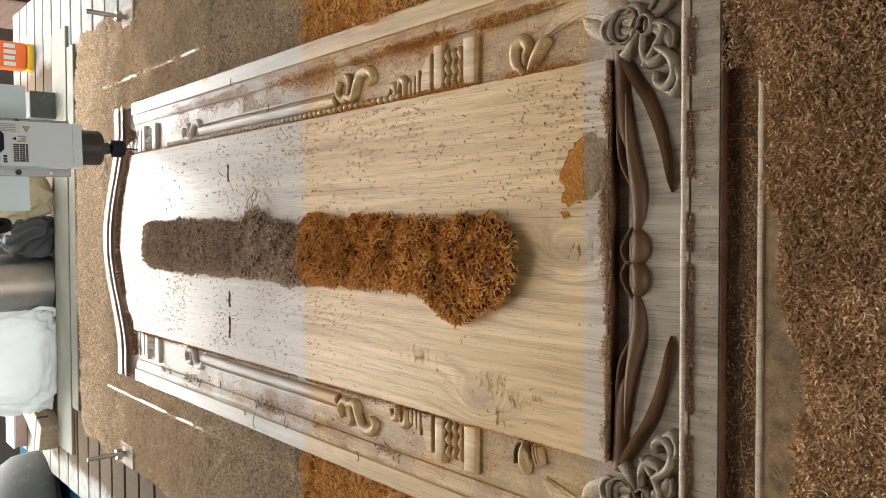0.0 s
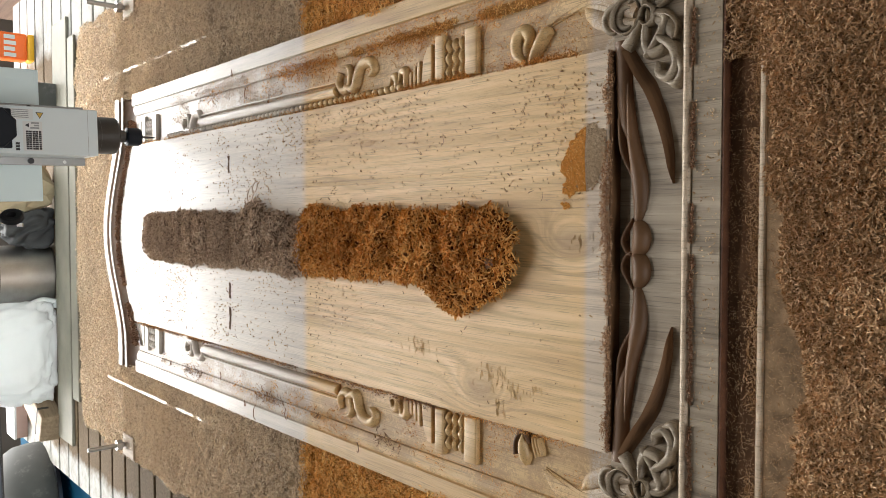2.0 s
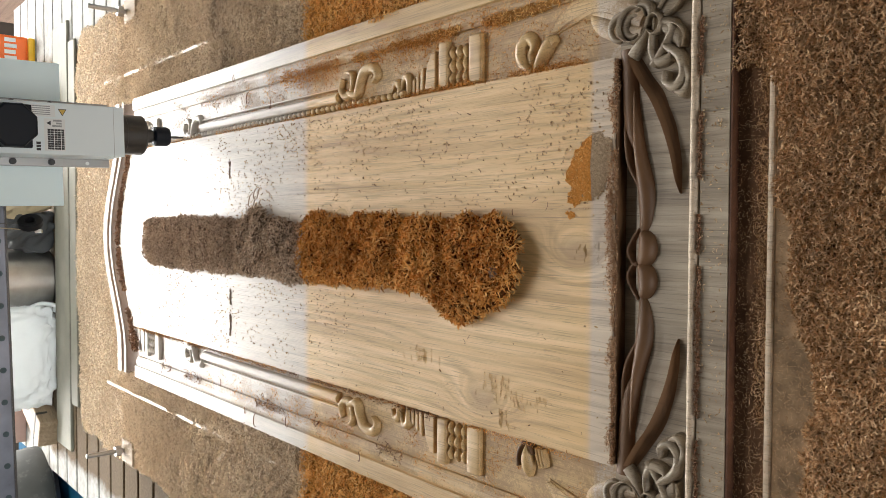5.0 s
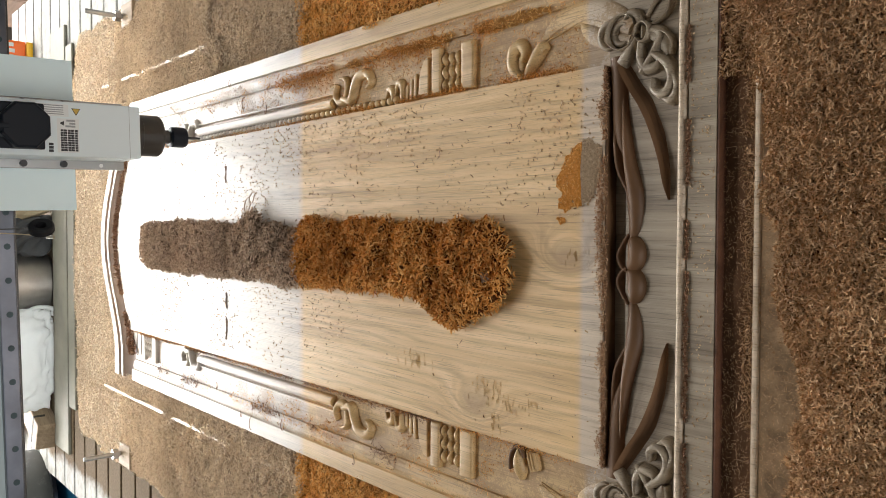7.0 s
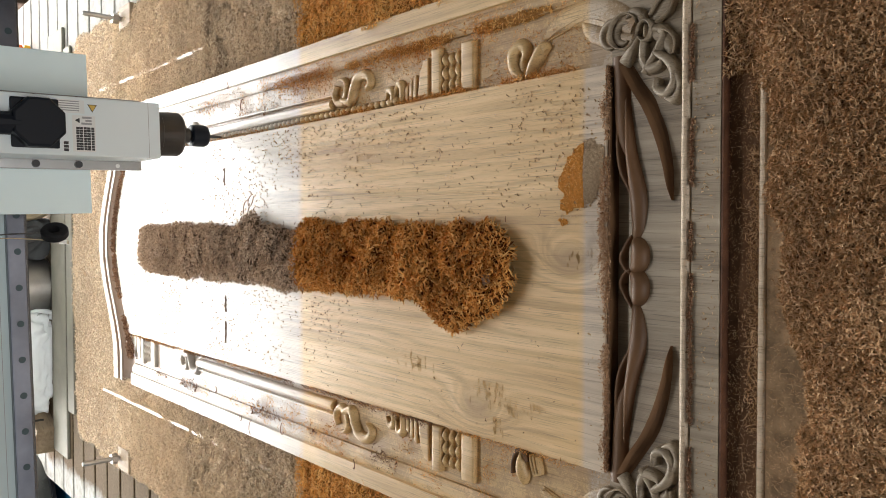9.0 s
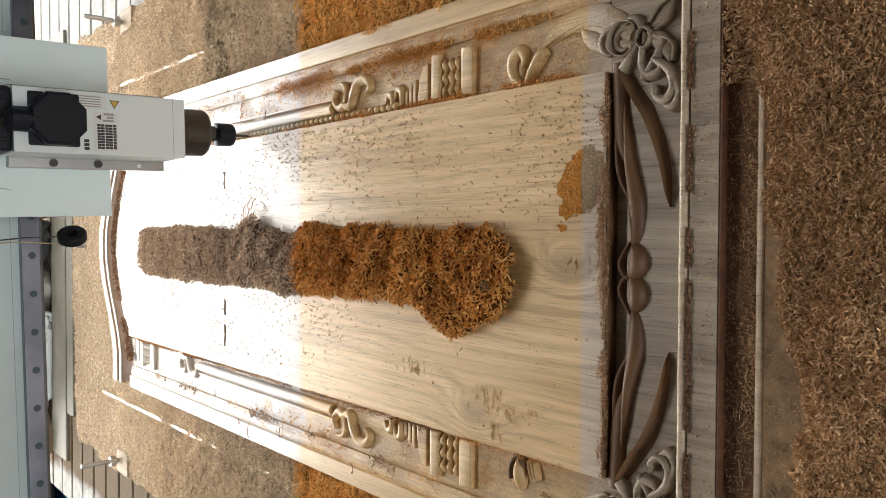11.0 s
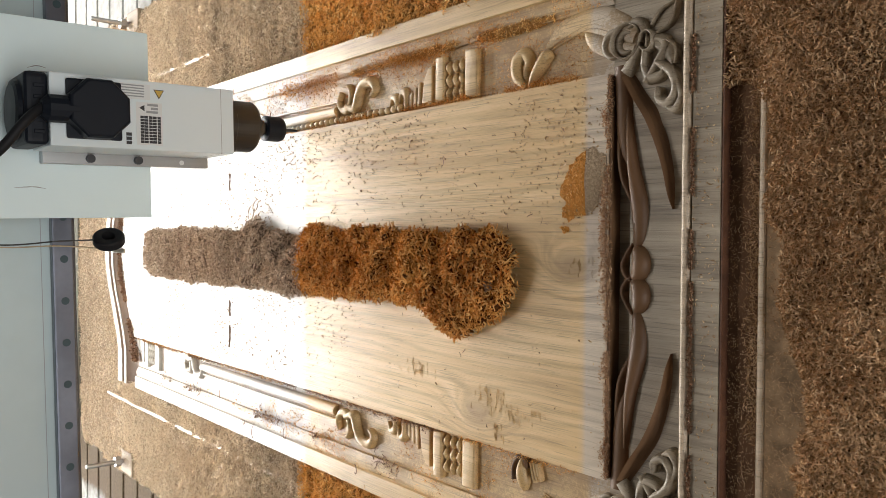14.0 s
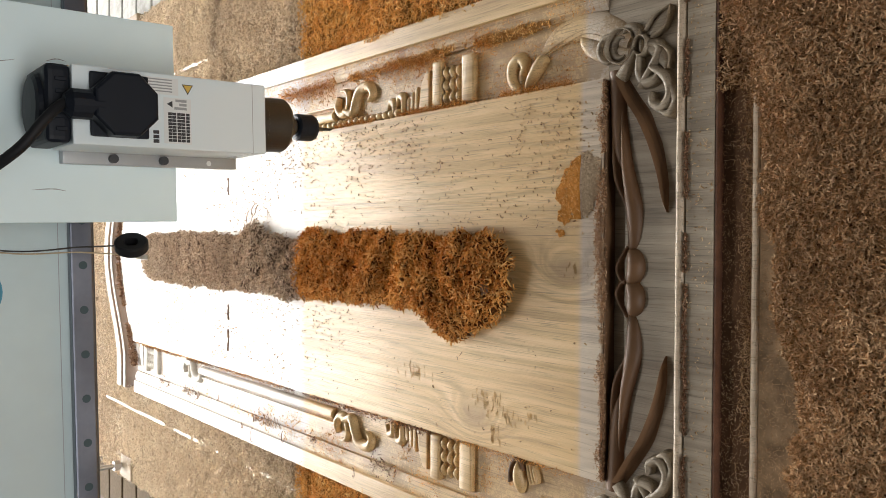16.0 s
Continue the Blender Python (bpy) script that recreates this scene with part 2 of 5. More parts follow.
def slat_paint():
    """Whitish slats, caked with brown dust in the middle of the bed."""
    m, nt, b = mat("bed_slat")
    v = coords(nt, world_space=True)
    sep = nt.nodes.new("ShaderNodeSeparateXYZ")
    nt.links.new(v, sep.inputs[0])
    ragged = math_node(nt, "MULTIPLY", math_node(nt, "SUBTRACT", noise_of(nt, v, 9.0, 5, 0.65), 0.5), 0.14)
    left = math_node(nt, "ADD", sep.outputs[0], ragged)
    caked = ramp(nt, math_node(nt, "ADD", math_node(nt, "MULTIPLY", left, 0.5), 0.5), [(0.065, (0, 0, 0)), (0.085, (1, 1, 1)), (0.83, (1, 1, 1)), (0.86, (0, 0, 0))])
    grit = noise_of(nt, v, 160.0, 4, 0.7)
    dusty = ramp(nt, grit, [(0.3, (0.065, 0.042, 0.022)), (0.7, (0.15, 0.105, 0.062))])
    clean = ramp(nt, noise_of(nt, v, 30.0, 5, 0.7), [(0.35, (0.28, 0.27, 0.245)), (0.65, (0.42, 0.41, 0.385))])
    nt.links.new(mix(nt, caked, clean, dusty), b.inputs["Base Color"])
    b.inputs["Roughness"].default_value, b.inputs["Specular IOR Level"].default_value = 0.9, 0.15
    bump(nt, b, grit, 0.3, 0.001)
    return m


M_SAWDUST = plain("fine_sawdust", (0.53, 0.365, 0.22), 0.95, vary=0.3, scale=160, relief=0.8, dirt=(0.22, 0.135, 0.072), sheen=0.1)
M_STRIP = plain("brown_dust", (0.21, 0.118, 0.068), 0.9, vary=0.25, scale=60, relief=0.5, dirt=(0.12, 0.062, 0.034), sheen=0.1)
M_SLAT = slat_paint()
M_PLANK = plain("grey_plank", (0.25, 0.235, 0.185), 0.75, vary=0.15, dirt=(0.2, 0.15, 0.1))
M_GAP = plain("slat_gap", (0.05, 0.04, 0.03), 0.8)
M_WHITE = plain("machine_white", (0.74, 0.82, 0.85), 0.38, vary=0.03, scale=8, relief=0.02)
M_GIRDER = plain("girder_paint", (0.55, 0.66, 0.68), 0.45, vary=0.08, scale=9, relief=0.04)
M_BEAM = plain("beam_paint", (0.76, 0.90, 0.93), 0.42, vary=0.04, scale=6, relief=0.03)
M_ALU = plain("aluminium", (0.40, 0.41, 0.42), 0.35, 0.7, vary=0.05)
M_STEEL = plain("rail_steel", (0.17, 0.18, 0.215), 0.30, 1.0, vary=0.15)
M_BRIGHT = plain("bright_steel", (0.46, 0.44, 0.42), 0.36, 1.0, vary=0.15)
M_BLACK = plain("black_plastic", (0.008, 0.011, 0.018), 0.5, vary=0.1, sheen=0.22)
M_RUBBER = plain("black_rubber", (0.012, 0.012, 0.014), 0.6, vary=0.1, sheen=0.25)
M_GUN = plain("blackened_steel", (0.085, 0.082, 0.080), 0.34, 0.8, vary=0.1)
M_HOLE = plain("bolt_hole", (0.02, 0.05, 0.06), 0.5)
M_BLUE = plain("blue_paint", (0.003, 0.045, 0.09), 0.85, sheen=0.05, vary=0.1)
M_LOGO = plain("blue_lettering", (0.03, 0.28, 0.42), 0.5)
M_LABEL = plain("label_paper", (0.72, 0.74, 0.74), 0.5, vary=0.02, relief=0)
M_INK = plain("label_ink", (0.03, 0.03, 0.035), 0.5, vary=0.02, relief=0)
M_INKG = plain("label_grey", (0.32, 0.33, 0.34), 0.5, vary=0.02, relief=0)
M_YELLOW = plain("warning_yellow", (0.62, 0.42, 0.08), 0.5, vary=0.02, relief=0)
M_SACK = plain("white_sack", (0.86, 0.87, 0.87), 0.5, vary=0.03, scale=12, relief=0.3)
sack_nodes = M_SACK.node_tree
thin = nd(sack_nodes, "ShaderNodeBsdfTranslucent", Color=(0.9, 0.91, 0.91, 1))
blend = nd(sack_nodes, "ShaderNodeMixShader", Fac=0.22)
sack_nodes.links.new(sack_nodes.nodes["Principled BSDF"].outputs[0], blend.inputs[1])
sack_nodes.links.new(thin.outputs[0], blend.inputs[2])
sack_nodes.links.new(blend.outputs[0], sack_nodes.nodes["Material Output"].inputs[0])
M_CLOTH = plain("grey_cloth", (0.075, 0.075, 0.078), 0.9, vary=0.2, scale=40, relief=0.6)
M_TAPE = plain("tan_wrap", (0.50, 0.40, 0.26), 0.35, vary=0.15)
M_ORANGE = plain("orange_carton", (0.95, 0.17, 0.02), 0.4, vary=0.05)
M_AMBER = plain("amber_carton", (1.0, 0.55, 0.03), 0.4, vary=0.05)
M_PINK = plain("pink_card", (0.52, 0.36, 0.31), 0.8, vary=0.08)
M_GREYMETAL = plain("dark_casing", (0.10, 0.10, 0.094), 0.7, 0.0, vary=0.25, scale=9, dirt=(0.24, 0.23, 0.21), sheen=0.25)
M_FLOOR = plain("concrete", (0.14, 0.13, 0.118), 0.8, vary=0.15, scale=6, relief=0.3, dirt=(0.25, 0.2, 0.15))
# walls and roof are kept dark to cut the bounced light
M_WALL = plain("dark_wall", (0.13, 0.115, 0.10), 0.85, vary=0.12, scale=5, relief=0.2)
M_ROOF = plain("sheet_roof", (0.10, 0.095, 0.09), 0.6, vary=0.15, scale=4)
M_SHED = timber("shed_timber", (0.24, 0.15, 0.10), (0.17, 0.10, 0.065), (0.09, 0.05, 0.03), rough=0.7)


# ---- mesh helpers ----
def part(name, bm, material, parent=None, label="", smooth=False):
    me = bpy.data.meshes.new(name)
    bm.to_mesh(me)
    bm.free()
    if smooth:
        me.shade_smooth()
    me.materials.append(material)
    ob = new(name, me)
    if parent:
        ob.parent = parent
    if label:
        ob["label"] = label
    return ob


def mesh_part(name, verts, faces, material, parent=None, smooth=False):
    me = bpy.data.meshes.new(name)
    me.from_pydata(verts, [], faces)
    if smooth:
        me.shade_smooth()
    me.materials.append(material)
    ob = new(name, me)
    if parent:
        ob.parent = parent
    return ob


def box(x0, x1, y0, y1, z0, z1, bevel=0.0, segs=2, bm=None):
    own = bmesh.new()
    bmesh.ops.create_cube(own, size=1.0)
    for v in own.verts:
        v.co = Vector((x0 + (v.co.x + 0.5) * (x1 - x0), y0 + (v.co.y + 0.5) * (y1 - y0), z0 + (v.co.z + 0.5) * (z1 - z0)))
    if bevel:
        bmesh.ops.bevel(own, geom=own.edges[:], offset=bevel, segments=segs, affect="EDGES", profile=0.6)
    return own


def lathe(profile, sides=32, axis="z", at=(0, 0, 0)):
    """A turned form: profile of (radius, height)."""
    bm = bmesh.new()
    rings = []
    for r, h in profile:
        ring = []
        for i in range(sides):
            a = 2 * math.pi * i / sides
            c, s = r * math.cos(a), r * math.sin(a)
            p = (c, s, h) if axis == "z" else (c, h, s) if axis == "y" else (h, c, s)
            ring.append(bm.verts.new(Vector(p) + Vector(at)))
        rings.append(ring)
    for a, b in zip(rings, rings[1:]):
        for i in range(sides):
            j = (i + 1) % sides
            bm.faces.new((a[i], a[j], b[j], b[i]))
    bm.faces.new(rings[0])
    bm.faces.new(rings[-1])
    bmesh.ops.recalc_face_normals(bm, faces=bm.faces[:])
    return bm


def tube(points, radius, sides=10):
    bm = bmesh.new()
    pts = [Vector(p) for p in points]
    rings = []
    for i, p in enumerate(pts):
        d = (pts[min(i + 1, len(pts) - 1)] - pts[max(i - 1, 0)]).normalized()
        q = d.to_track_quat("Z", "Y")
        r = radius(i / (len(pts) - 1)) if callable(radius) else radius
        rings.append([bm.verts.new(p + q @ Vector((r * math.cos(2 * math.pi * k / sides), r * math.sin(2 * math.pi * k / sides), 0))) for k in range(sides)])
    for a, b in zip(rings, rings[1:]):
        for k in range(sides):
            j = (k + 1) % sides
            bm.faces.new((a[k], a[j], b[j], b[k]))
    bm.faces.new(rings[0])
    bm.faces.new(rings[-1])
    bmesh.ops.recalc_face_normals(bm, faces=bm.faces[:])
    return bm


def spline(ctrl, n):
    """Catmull-Rom through a few control points."""
    p = [Vector(c) for c in ctrl]
    p = [2 * p[0] - p[1]] + p + [2 * p[-1] - p[-2]]
    out = []
    segs = len(p) - 3
    for i in range(n + 1):
        u = min(i / n * segs, segs - 1e-6)
        k, f = int(u), u - int(u)
        a, b, c, d = p[k:k + 4]
        out.append(0.5 * (2 * b + (c - a) * f + (2 * a - 5 * b + 4 * c - d) * f * f + (3 * b - a - 3 * c + d) * f ** 3))
    return out


def ridge(ctrl, width, top, base=-0.013, n=36, across=8, crest=1.0):
    """Carved relief: a domed band that follows a curve on the board; width and top may be functions of 0..1."""
    pts = spline([(c[0], c[1], 0) for c in ctrl], n)
    bm = bmesh.new()
    rows = []
    for i, p in enumerate(pts):
        t = i / n
        w = width(t) if callable(width) else width
        h = top(t) if callable(top) else top
        d = pts[min(i + 1, n)] - pts[max(i - 1, 0)]
        side = Vector((-d.y, d.x, 0)).normalized()
        row = []
        for k in range(across + 1):
            a = math.pi * k / across
            row.append(bm.verts.new(p + side * (w * math.cos(a)) + Vector((0, 0, base + (h - base) * math.sin(a) ** crest))))
        rows.append(row)
    for a, b in zip(rows, rows[1:]):
        for k in range(across):
            bm.faces.new((a[k], a[k + 1], b[k + 1], b[k]))
    for end in (rows[0], rows[-1]):
        bm.faces.new([bm.verts.new(v.co) for v in end])
    bmesh.ops.recalc_face_normals(bm, faces=bm.faces[:])
    if sum(f.normal.z for f in bm.faces) < 0:
        bmesh.ops.reverse_faces(bm, faces=bm.faces[:])
    return bm


def thing(name, label, category, group="", kind="", at=(0, 0, 0)):
    ob = new(name)
    ob.location = at
    ob.empty_display_size = 0.05
    return tagged(ob, label, category, group, kind)


def leaf_w(w, sharp=1.0):
    return lambda t: max(0.0006, w * math.sin(math.pi * min(1.0, 0.12 + 0.88 * t)) ** sharp)


def taper(a, b):
    return lambda t: a + (b - a) * t


# ---- structure: the workshop ----
FLOOR_Z, BED_Z = -0.84, -0.026


def slab(name, x0, x1, y0, y1, z0, z1, material, label):
    ob = part(name, box(x0, x1, y0, y1, z0, z1), material)
    return tagged(ob, label, name.split("_")[0], kind="structure")


slab("floor", -6, 6, -5, 9, FLOOR_Z - 0.1, FLOOR_Z, M_FLOOR, "dusty grey concrete workshop floor")
# roof and side walls are unseen, added to close in the light
def roof():
    bm = bmesh.new()
    for x0, x1, y0, y1 in ((-6, 6, -5, 2.95), (-6, 6, 3.95, 5.4), (-6, -2.1, 2.95, 3.95), (2.1, 6, 2.95, 3.95)):
        b = box(x0, x1, y0, y1, 3.3, 3.4)
        tmp = bpy.data.meshes.new("piece")
        b.to_mesh(tmp)
        b.free()
        bm.from_mesh(tmp)
        bpy.data.meshes.remove(tmp)
    tagged(part("ceiling", bm, M_ROOF), "grey sheet metal roof out of view, with an added skylight gap", "ceiling", kind="structure")


roof()
slab("wall_west", -6.15, -6, -5, 5.4, FLOOR_Z, 3.3, M_WALL, "dark side wall out of view, added to close in the light")
slab("wall_east", 6, 6.15, -5, 5.4, FLOOR_Z, 3.3, M_WALL, "dark side wall out of view, added to close in the light")


def holed_wall(name, y0, y1, ox0, ox1, oz0, oz1, label):
    bm = bmesh.new()
    for x0, x1, z0, z1 in ((-6, ox0, FLOOR_Z, 3.3), (ox1, 6, FLOOR_Z, 3.3), (ox0, ox1, FLOOR_Z, oz0), (ox0, ox1, oz1, 3.3)):
        b = box(x0, x1, y0, y1, z0, z1)
        tmp = bpy.data.meshes.new("piece")
        b.to_mesh(tmp)
        b.free()
        bm.from_mesh(tmp)
        bpy.data.meshes.remove(tmp)
    return tagged(part(name, bm, M_WALL), label, "wall", kind="structure")


holed_wall("wall_north", 5.2, 5.4, -3.0, 3.0, 0.3, 2.5, "dark wall with a wide open daylight bay")
holed_wall("wall_south", -5.15, -5.0, -3.2, 1.0, -0.15, 1.85, "dark wall out of view, with an added opening for rear fill")
tagged(part("ground", box(-60, 60, 9.0, 150, FLOOR_Z - 0.3, FLOOR_Z - 0.05), M_FLOOR), "pale bare ground outside the open bay", "ground", kind="structure")


# ---- machine bed ----
def machine_bed():
    bed = thing("machine_bed", "router table with grey slats in T-slots, dusty with wood shavings", "router table", at=(0, 0, FLOOR_Z))
    up = -FLOOR_Z
    part("frame", box(-0.92, 0.96, -0.9, 3.52, -0.30 + up, BED_Z - 0.03 + up, 0.006), M_GAP, bed, "dark steel bed frame")
    for x in (-0.85, 0.87):
        for y in (-0.7, 1.3, 3.3):
            part("leg", box(x - 0.06, x + 0.06, y - 0.06, y + 0.06, 0, up - 0.30, 0.005), M_BLUE, bed)
    pitch, gap = 0.128, 0.014
    me = None
    for k in range(34):
        y = -0.86 + k * pitch
        if me is None:
            bm = box(-0.945, 0.99, 0, pitch - gap, -0.03, 0, 0.002, 1)
            ob = part("slat", bm, M_SLAT, bed)
            me = ob.data
        else:
            ob = new("slat", me)
            ob.parent = bed
        ob.location = (0, y, BED_Z + up + (0.0006 if k % 2 else 0))
    for x0, x1, y1 in ((-1.34, -0.96, 3.75), (1.02, 1.36, 3.3)):
        part("side_beam", box(x0, x1, -0.9, y1, -0.42 + up, -0.078 + up, 0.006), M_BLUE, bed, "blue painted side beam")
        xm = -1.15 if x0 < 0 else 1.17
        part("guide_rail", box(xm - 0.02, xm + 0.02, -0.85, y1 - 0.05, -0.0775 + up, -0.046 + up, 0.003), M_BLUE, bed, "blue painted guide rail")
        for y in (-0.6, 1.2, 3.0):
            part("stand", box(x0 + 0.1, x1 - 0.1, y - 0.08, y + 0.08, 0, -0.421 + up, 0.005), M_BLUE, bed)
    return bed


machine_bed()
spoil = thing("spoil_board", "dusty brown spoil board with its lit edge painted pale", "board", at=(0, 0, BED_Z))
part("board", box(-0.72, 0.72, -0.62, -0.0485, 0.0005, 0.0155, 0.001, 1), M_SAWDUST, spoil)
# added strip of paler wood stands in for light on the board's edge
part("edging", box(-0.72, 0.72, -0.0484, -0.040, 0.0005, 0.0180, 0.0038, 3), M_BATTEN, spoil, "rounded far edge, made pale as the lit side")
for bx in (-0.468, 0.492):
    tagged(part("batten", box(bx - 0.005, bx + 0.005, 0.95 if bx < 0 else 1.37, 2.18, BED_Z + 0.0005, BED_Z + (0.0182 if bx < 0 else 0.0172), 0.002, 1), M_BATTEN),
           "thin pale wooden guide batten half buried in shavings", "batten", group="battens beside the panel")


# ---- the carved door panel ----
HALF, FIELD = 0.408, 0.258
GROUND = -0.013
THICK = 0.0252


def crown(x):
    u = min(1.0, abs(x) / 0.33)
    return 0.128 * (0.5 + 0.5 * math.cos(math.pi * u)) ** 0.85


def warp(x, v):
    s = min(1.0, max(0.0, (v - 1.62) / 0.26))
    return v + crown(x) * s * s * (3 - 2 * s)


def lines(stops, step):
    """Grid lines with a pair at every break, and even steps between."""
    out = []
    for a, b in zip(stops, stops[1:]):
        n = max(1, math.ceil((b - a) / step))
        out += [a + 0.0004 + (b - a - 0.0008) * i / n for i in range(n + 1)]
    return out


def relief_sheet(name, xs, vs, height, material, parent, wrap=True):
    verts, faces = [], []
    nx, nv = len(xs), len(vs)
    for x in xs:
        for v in vs:
            verts.append((x, warp(x, v), height(x, v)))
    for i in range(nx - 1):
        for j in range(nv - 1):
            a = i * nv + j
            faces.append((a, a + nv, a + nv + 1, a + 1))
    rim = [i * nv for i in range(nx)] + [(nx - 1) * nv + j for j in range(1, nv)] + [i * nv + nv - 1 for i in range(nx - 2, -1, -1)] + [j for j in range(nv - 2, 0, -1)]
    low = len(verts)
    for r in rim:
        verts.append((verts[r][0], verts[r][1], -THICK))
    m = len(rim)
    for k in range(m):
        j = (k + 1) % m
        faces.append((rim[k], low + k, low + j, rim[j]))
    faces.append(tuple(low + k for k in range(m - 1, -1, -1)))
    return mesh_part(name, verts, faces, material, parent)


def rough_z(x, y, amp=0.00035):
    return amp * noise.noise(Vector((x * 60, y * 9, 3.1)))


def stile_z(x, v):
    """Section of the long side frame, from the field outwards."""
    a = abs(x)
    if a > 0.374:
        return 0.0 + rough_z(x, v)
    if a > 0.369:
        return -0.006
    if a > 0.347:
        return -0.005 - 0.006 * (0.369 - a) / 0.022 + 0.003 * math.sin((0.369 - a) / 0.022 * math.pi)
    if a > 0.343:
        return -0.015
    return GROUND + rough_z(x, v, 0.0006)


def bottom_z(x, v):
    if v < 0.036:
        return rough_z(x, v)
    if v < 0.052:
        t = (v - 0.036) / 0.016
        return -0.008 + 0.0105 * math.sin(math.pi * t) ** 0.7
    if v > 0.130 and abs(x) < 0.25:
        return -0.0235
    if abs(x) > 0.374:
        return rough_z(x, v)
    return -0.011 + rough_z(x, v, 0.0006)


def top_hollow_z(x, v):
    """Deep hollow between the field and the crest of the arched rail."""
    t = (v - 1.893) / 0.079
    return -0.021 + 0.019 * max(0.0, (t - 0.35) / 0.65) ** 1.4 + rough_z(x, v, 0.0012)


def top_groove_z(x, v):
    return -0.015 + 0.013 * (v - 1.987) / 0.023


def top_flat_z(x, v):
    return rough_z(x, v)


def carved_panel():
    door = thing("carved_panel", "carved teak panel of bare pale wood, being routed on the table", "carved panel")
    y0, y1 = 0.157, 1.893
    # field boards
    for x0, x1, lift in ((-FIELD, 0.106, 0.0), (0.106, FIELD, 0.0004)):
        xs = lines([x0 - 0.0003, x1 + 0.0003], 0.02)
        vs = lines([y0, y1], 0.025)
        relief_sheet("field_board", xs, vs, lambda x, v: lift + rough_z(x, v, 0.0003), M_TEAK, door)
    for s in (-1, 1):
        stops = sorted((s * FIELD, s * 0.343, s * 0.347, s * 0.369, s * 0.374, s * HALF))
        relief_sheet("stile", lines(stops, 0.006), lines([0.157, 1.893], 0.02), stile_z, M_STILE, door)
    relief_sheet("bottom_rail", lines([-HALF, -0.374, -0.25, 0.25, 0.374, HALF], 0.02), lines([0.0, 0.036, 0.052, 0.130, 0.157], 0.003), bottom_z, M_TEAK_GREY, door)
    across = lines([-HALF, -0.37, 0.37, HALF], 0.012)
    # hollow and groove take the darker brown, recess shade put into the colour
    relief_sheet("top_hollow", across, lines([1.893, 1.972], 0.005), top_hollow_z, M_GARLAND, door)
    relief_sheet("top_crest", across, lines([1.972, 1.987], 0.005), top_flat_z, M_TEAK, door)
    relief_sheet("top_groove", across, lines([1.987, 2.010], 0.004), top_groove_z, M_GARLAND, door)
    relief_sheet("top_rail", across, lines([2.010, 2.045], 0.008), top_flat_z, M_STILE, door)
    # paler wood on the bead paints its highlight
    part("bead_moulding", ridge([(-0.405, 0.0440), (0.0, 0.0440), (0.405, 0.0440)], lambda t: 0.0068 + 0.0004 * math.sin(40 * t), 0.0042, -0.010, 60, 10, 0.8), M_BATTEN, door, "rounded bead, paler for its painted highlight", smooth=True)
    # dark strip over the near face paints the shade on that side
    part("edge_band", box(-HALF, HALF, -0.0025, -0.0002, -0.0250, -0.0012), M_EDGE_SHADE, door, "near edge face painted dark for shade")
    part("field_edge", box(-FIELD + 0.002, FIELD - 0.002, 0.1540, 0.1572, -0.0236, -0.0030, 0.0010, 1), M_GARLAND, door, "dark brown end strip of the field boards")
    ornaments(door)
    return door


def lattice_block(door, y_near, y_far, s):
    """Little balustrade: two posts and three columns of beads, with an end plate."""
    span = y_far - y_near
    x0, x1 = 0.263, 0.336
    def bar(a, b, top):
        bm = box(s * x0 if s > 0 else -x1, x1 if s > 0 else -x0, y_near + a * span, y_near + b * span, GROUND - 0.002, top, 0.003, 2)
        part("block_bar", bm, M_TEAK_CUT, door, smooth=True)
    bar(0.10, 0.335, -0.004)
    bar(0.74, 0.92, -0.003)
    for k in range(3):
        y = y_near + (0.42 + 0.13 * k) * span
        ctrl = [(s * (x0 + 0.002), y), (s * (x1 - 0.010), y)]
        bm = ridge(ctrl, lambda t: 0.0016 + 0.0052 * abs(math.sin(3 * math.pi * t)) ** 0.8, lambda t: -0.009 + 0.006 * abs(math.sin(3 * math.pi * t)), GROUND - 0.001, 30, 8)
        part("bead_column", bm, M_TEAK_CUT, door, smooth=True)
    # stepped wedge beyond the slot, then slivers that shrink into leaves
    a = y_far + 0.0005
    outline = [(x0, a), (x0 + 0.062, a), (x0 + 0.060, a + 0.010), (x0 + 0.040, a + 0.021), (x0, a + 0.026)]
    prism("wedge", outline, s, GROUND - 0.002, -0.0045, door)
    for k in range(3):
        b = a + 0.031 + 0.011 * k
        w = 0.040 - 0.007 * k
        prism("sliver", [(x0, b), (x0 + w, b), (x0 + w - 0.004, b + 0.0065), (x0, b + 0.0075)], s, GROUND - 0.002, -0.005, door)
    for k, r in enumerate((0.027, 0.021)):
        b = a + 0.072 + 0.026 * k
        part("foliage", ridge([(s * (x0 + 0.002), b - 0.004), (s * (x0 + r), b), (s * (x0 + r + 0.003), b + 0.013), (s * (x0 + 0.010), b + 0.019)], leaf_w(0.0085, 0.6), taper(-0.001, -0.006), GROUND - 0.001, 22, 8), M_TEAK_CUT, door, smooth=True)


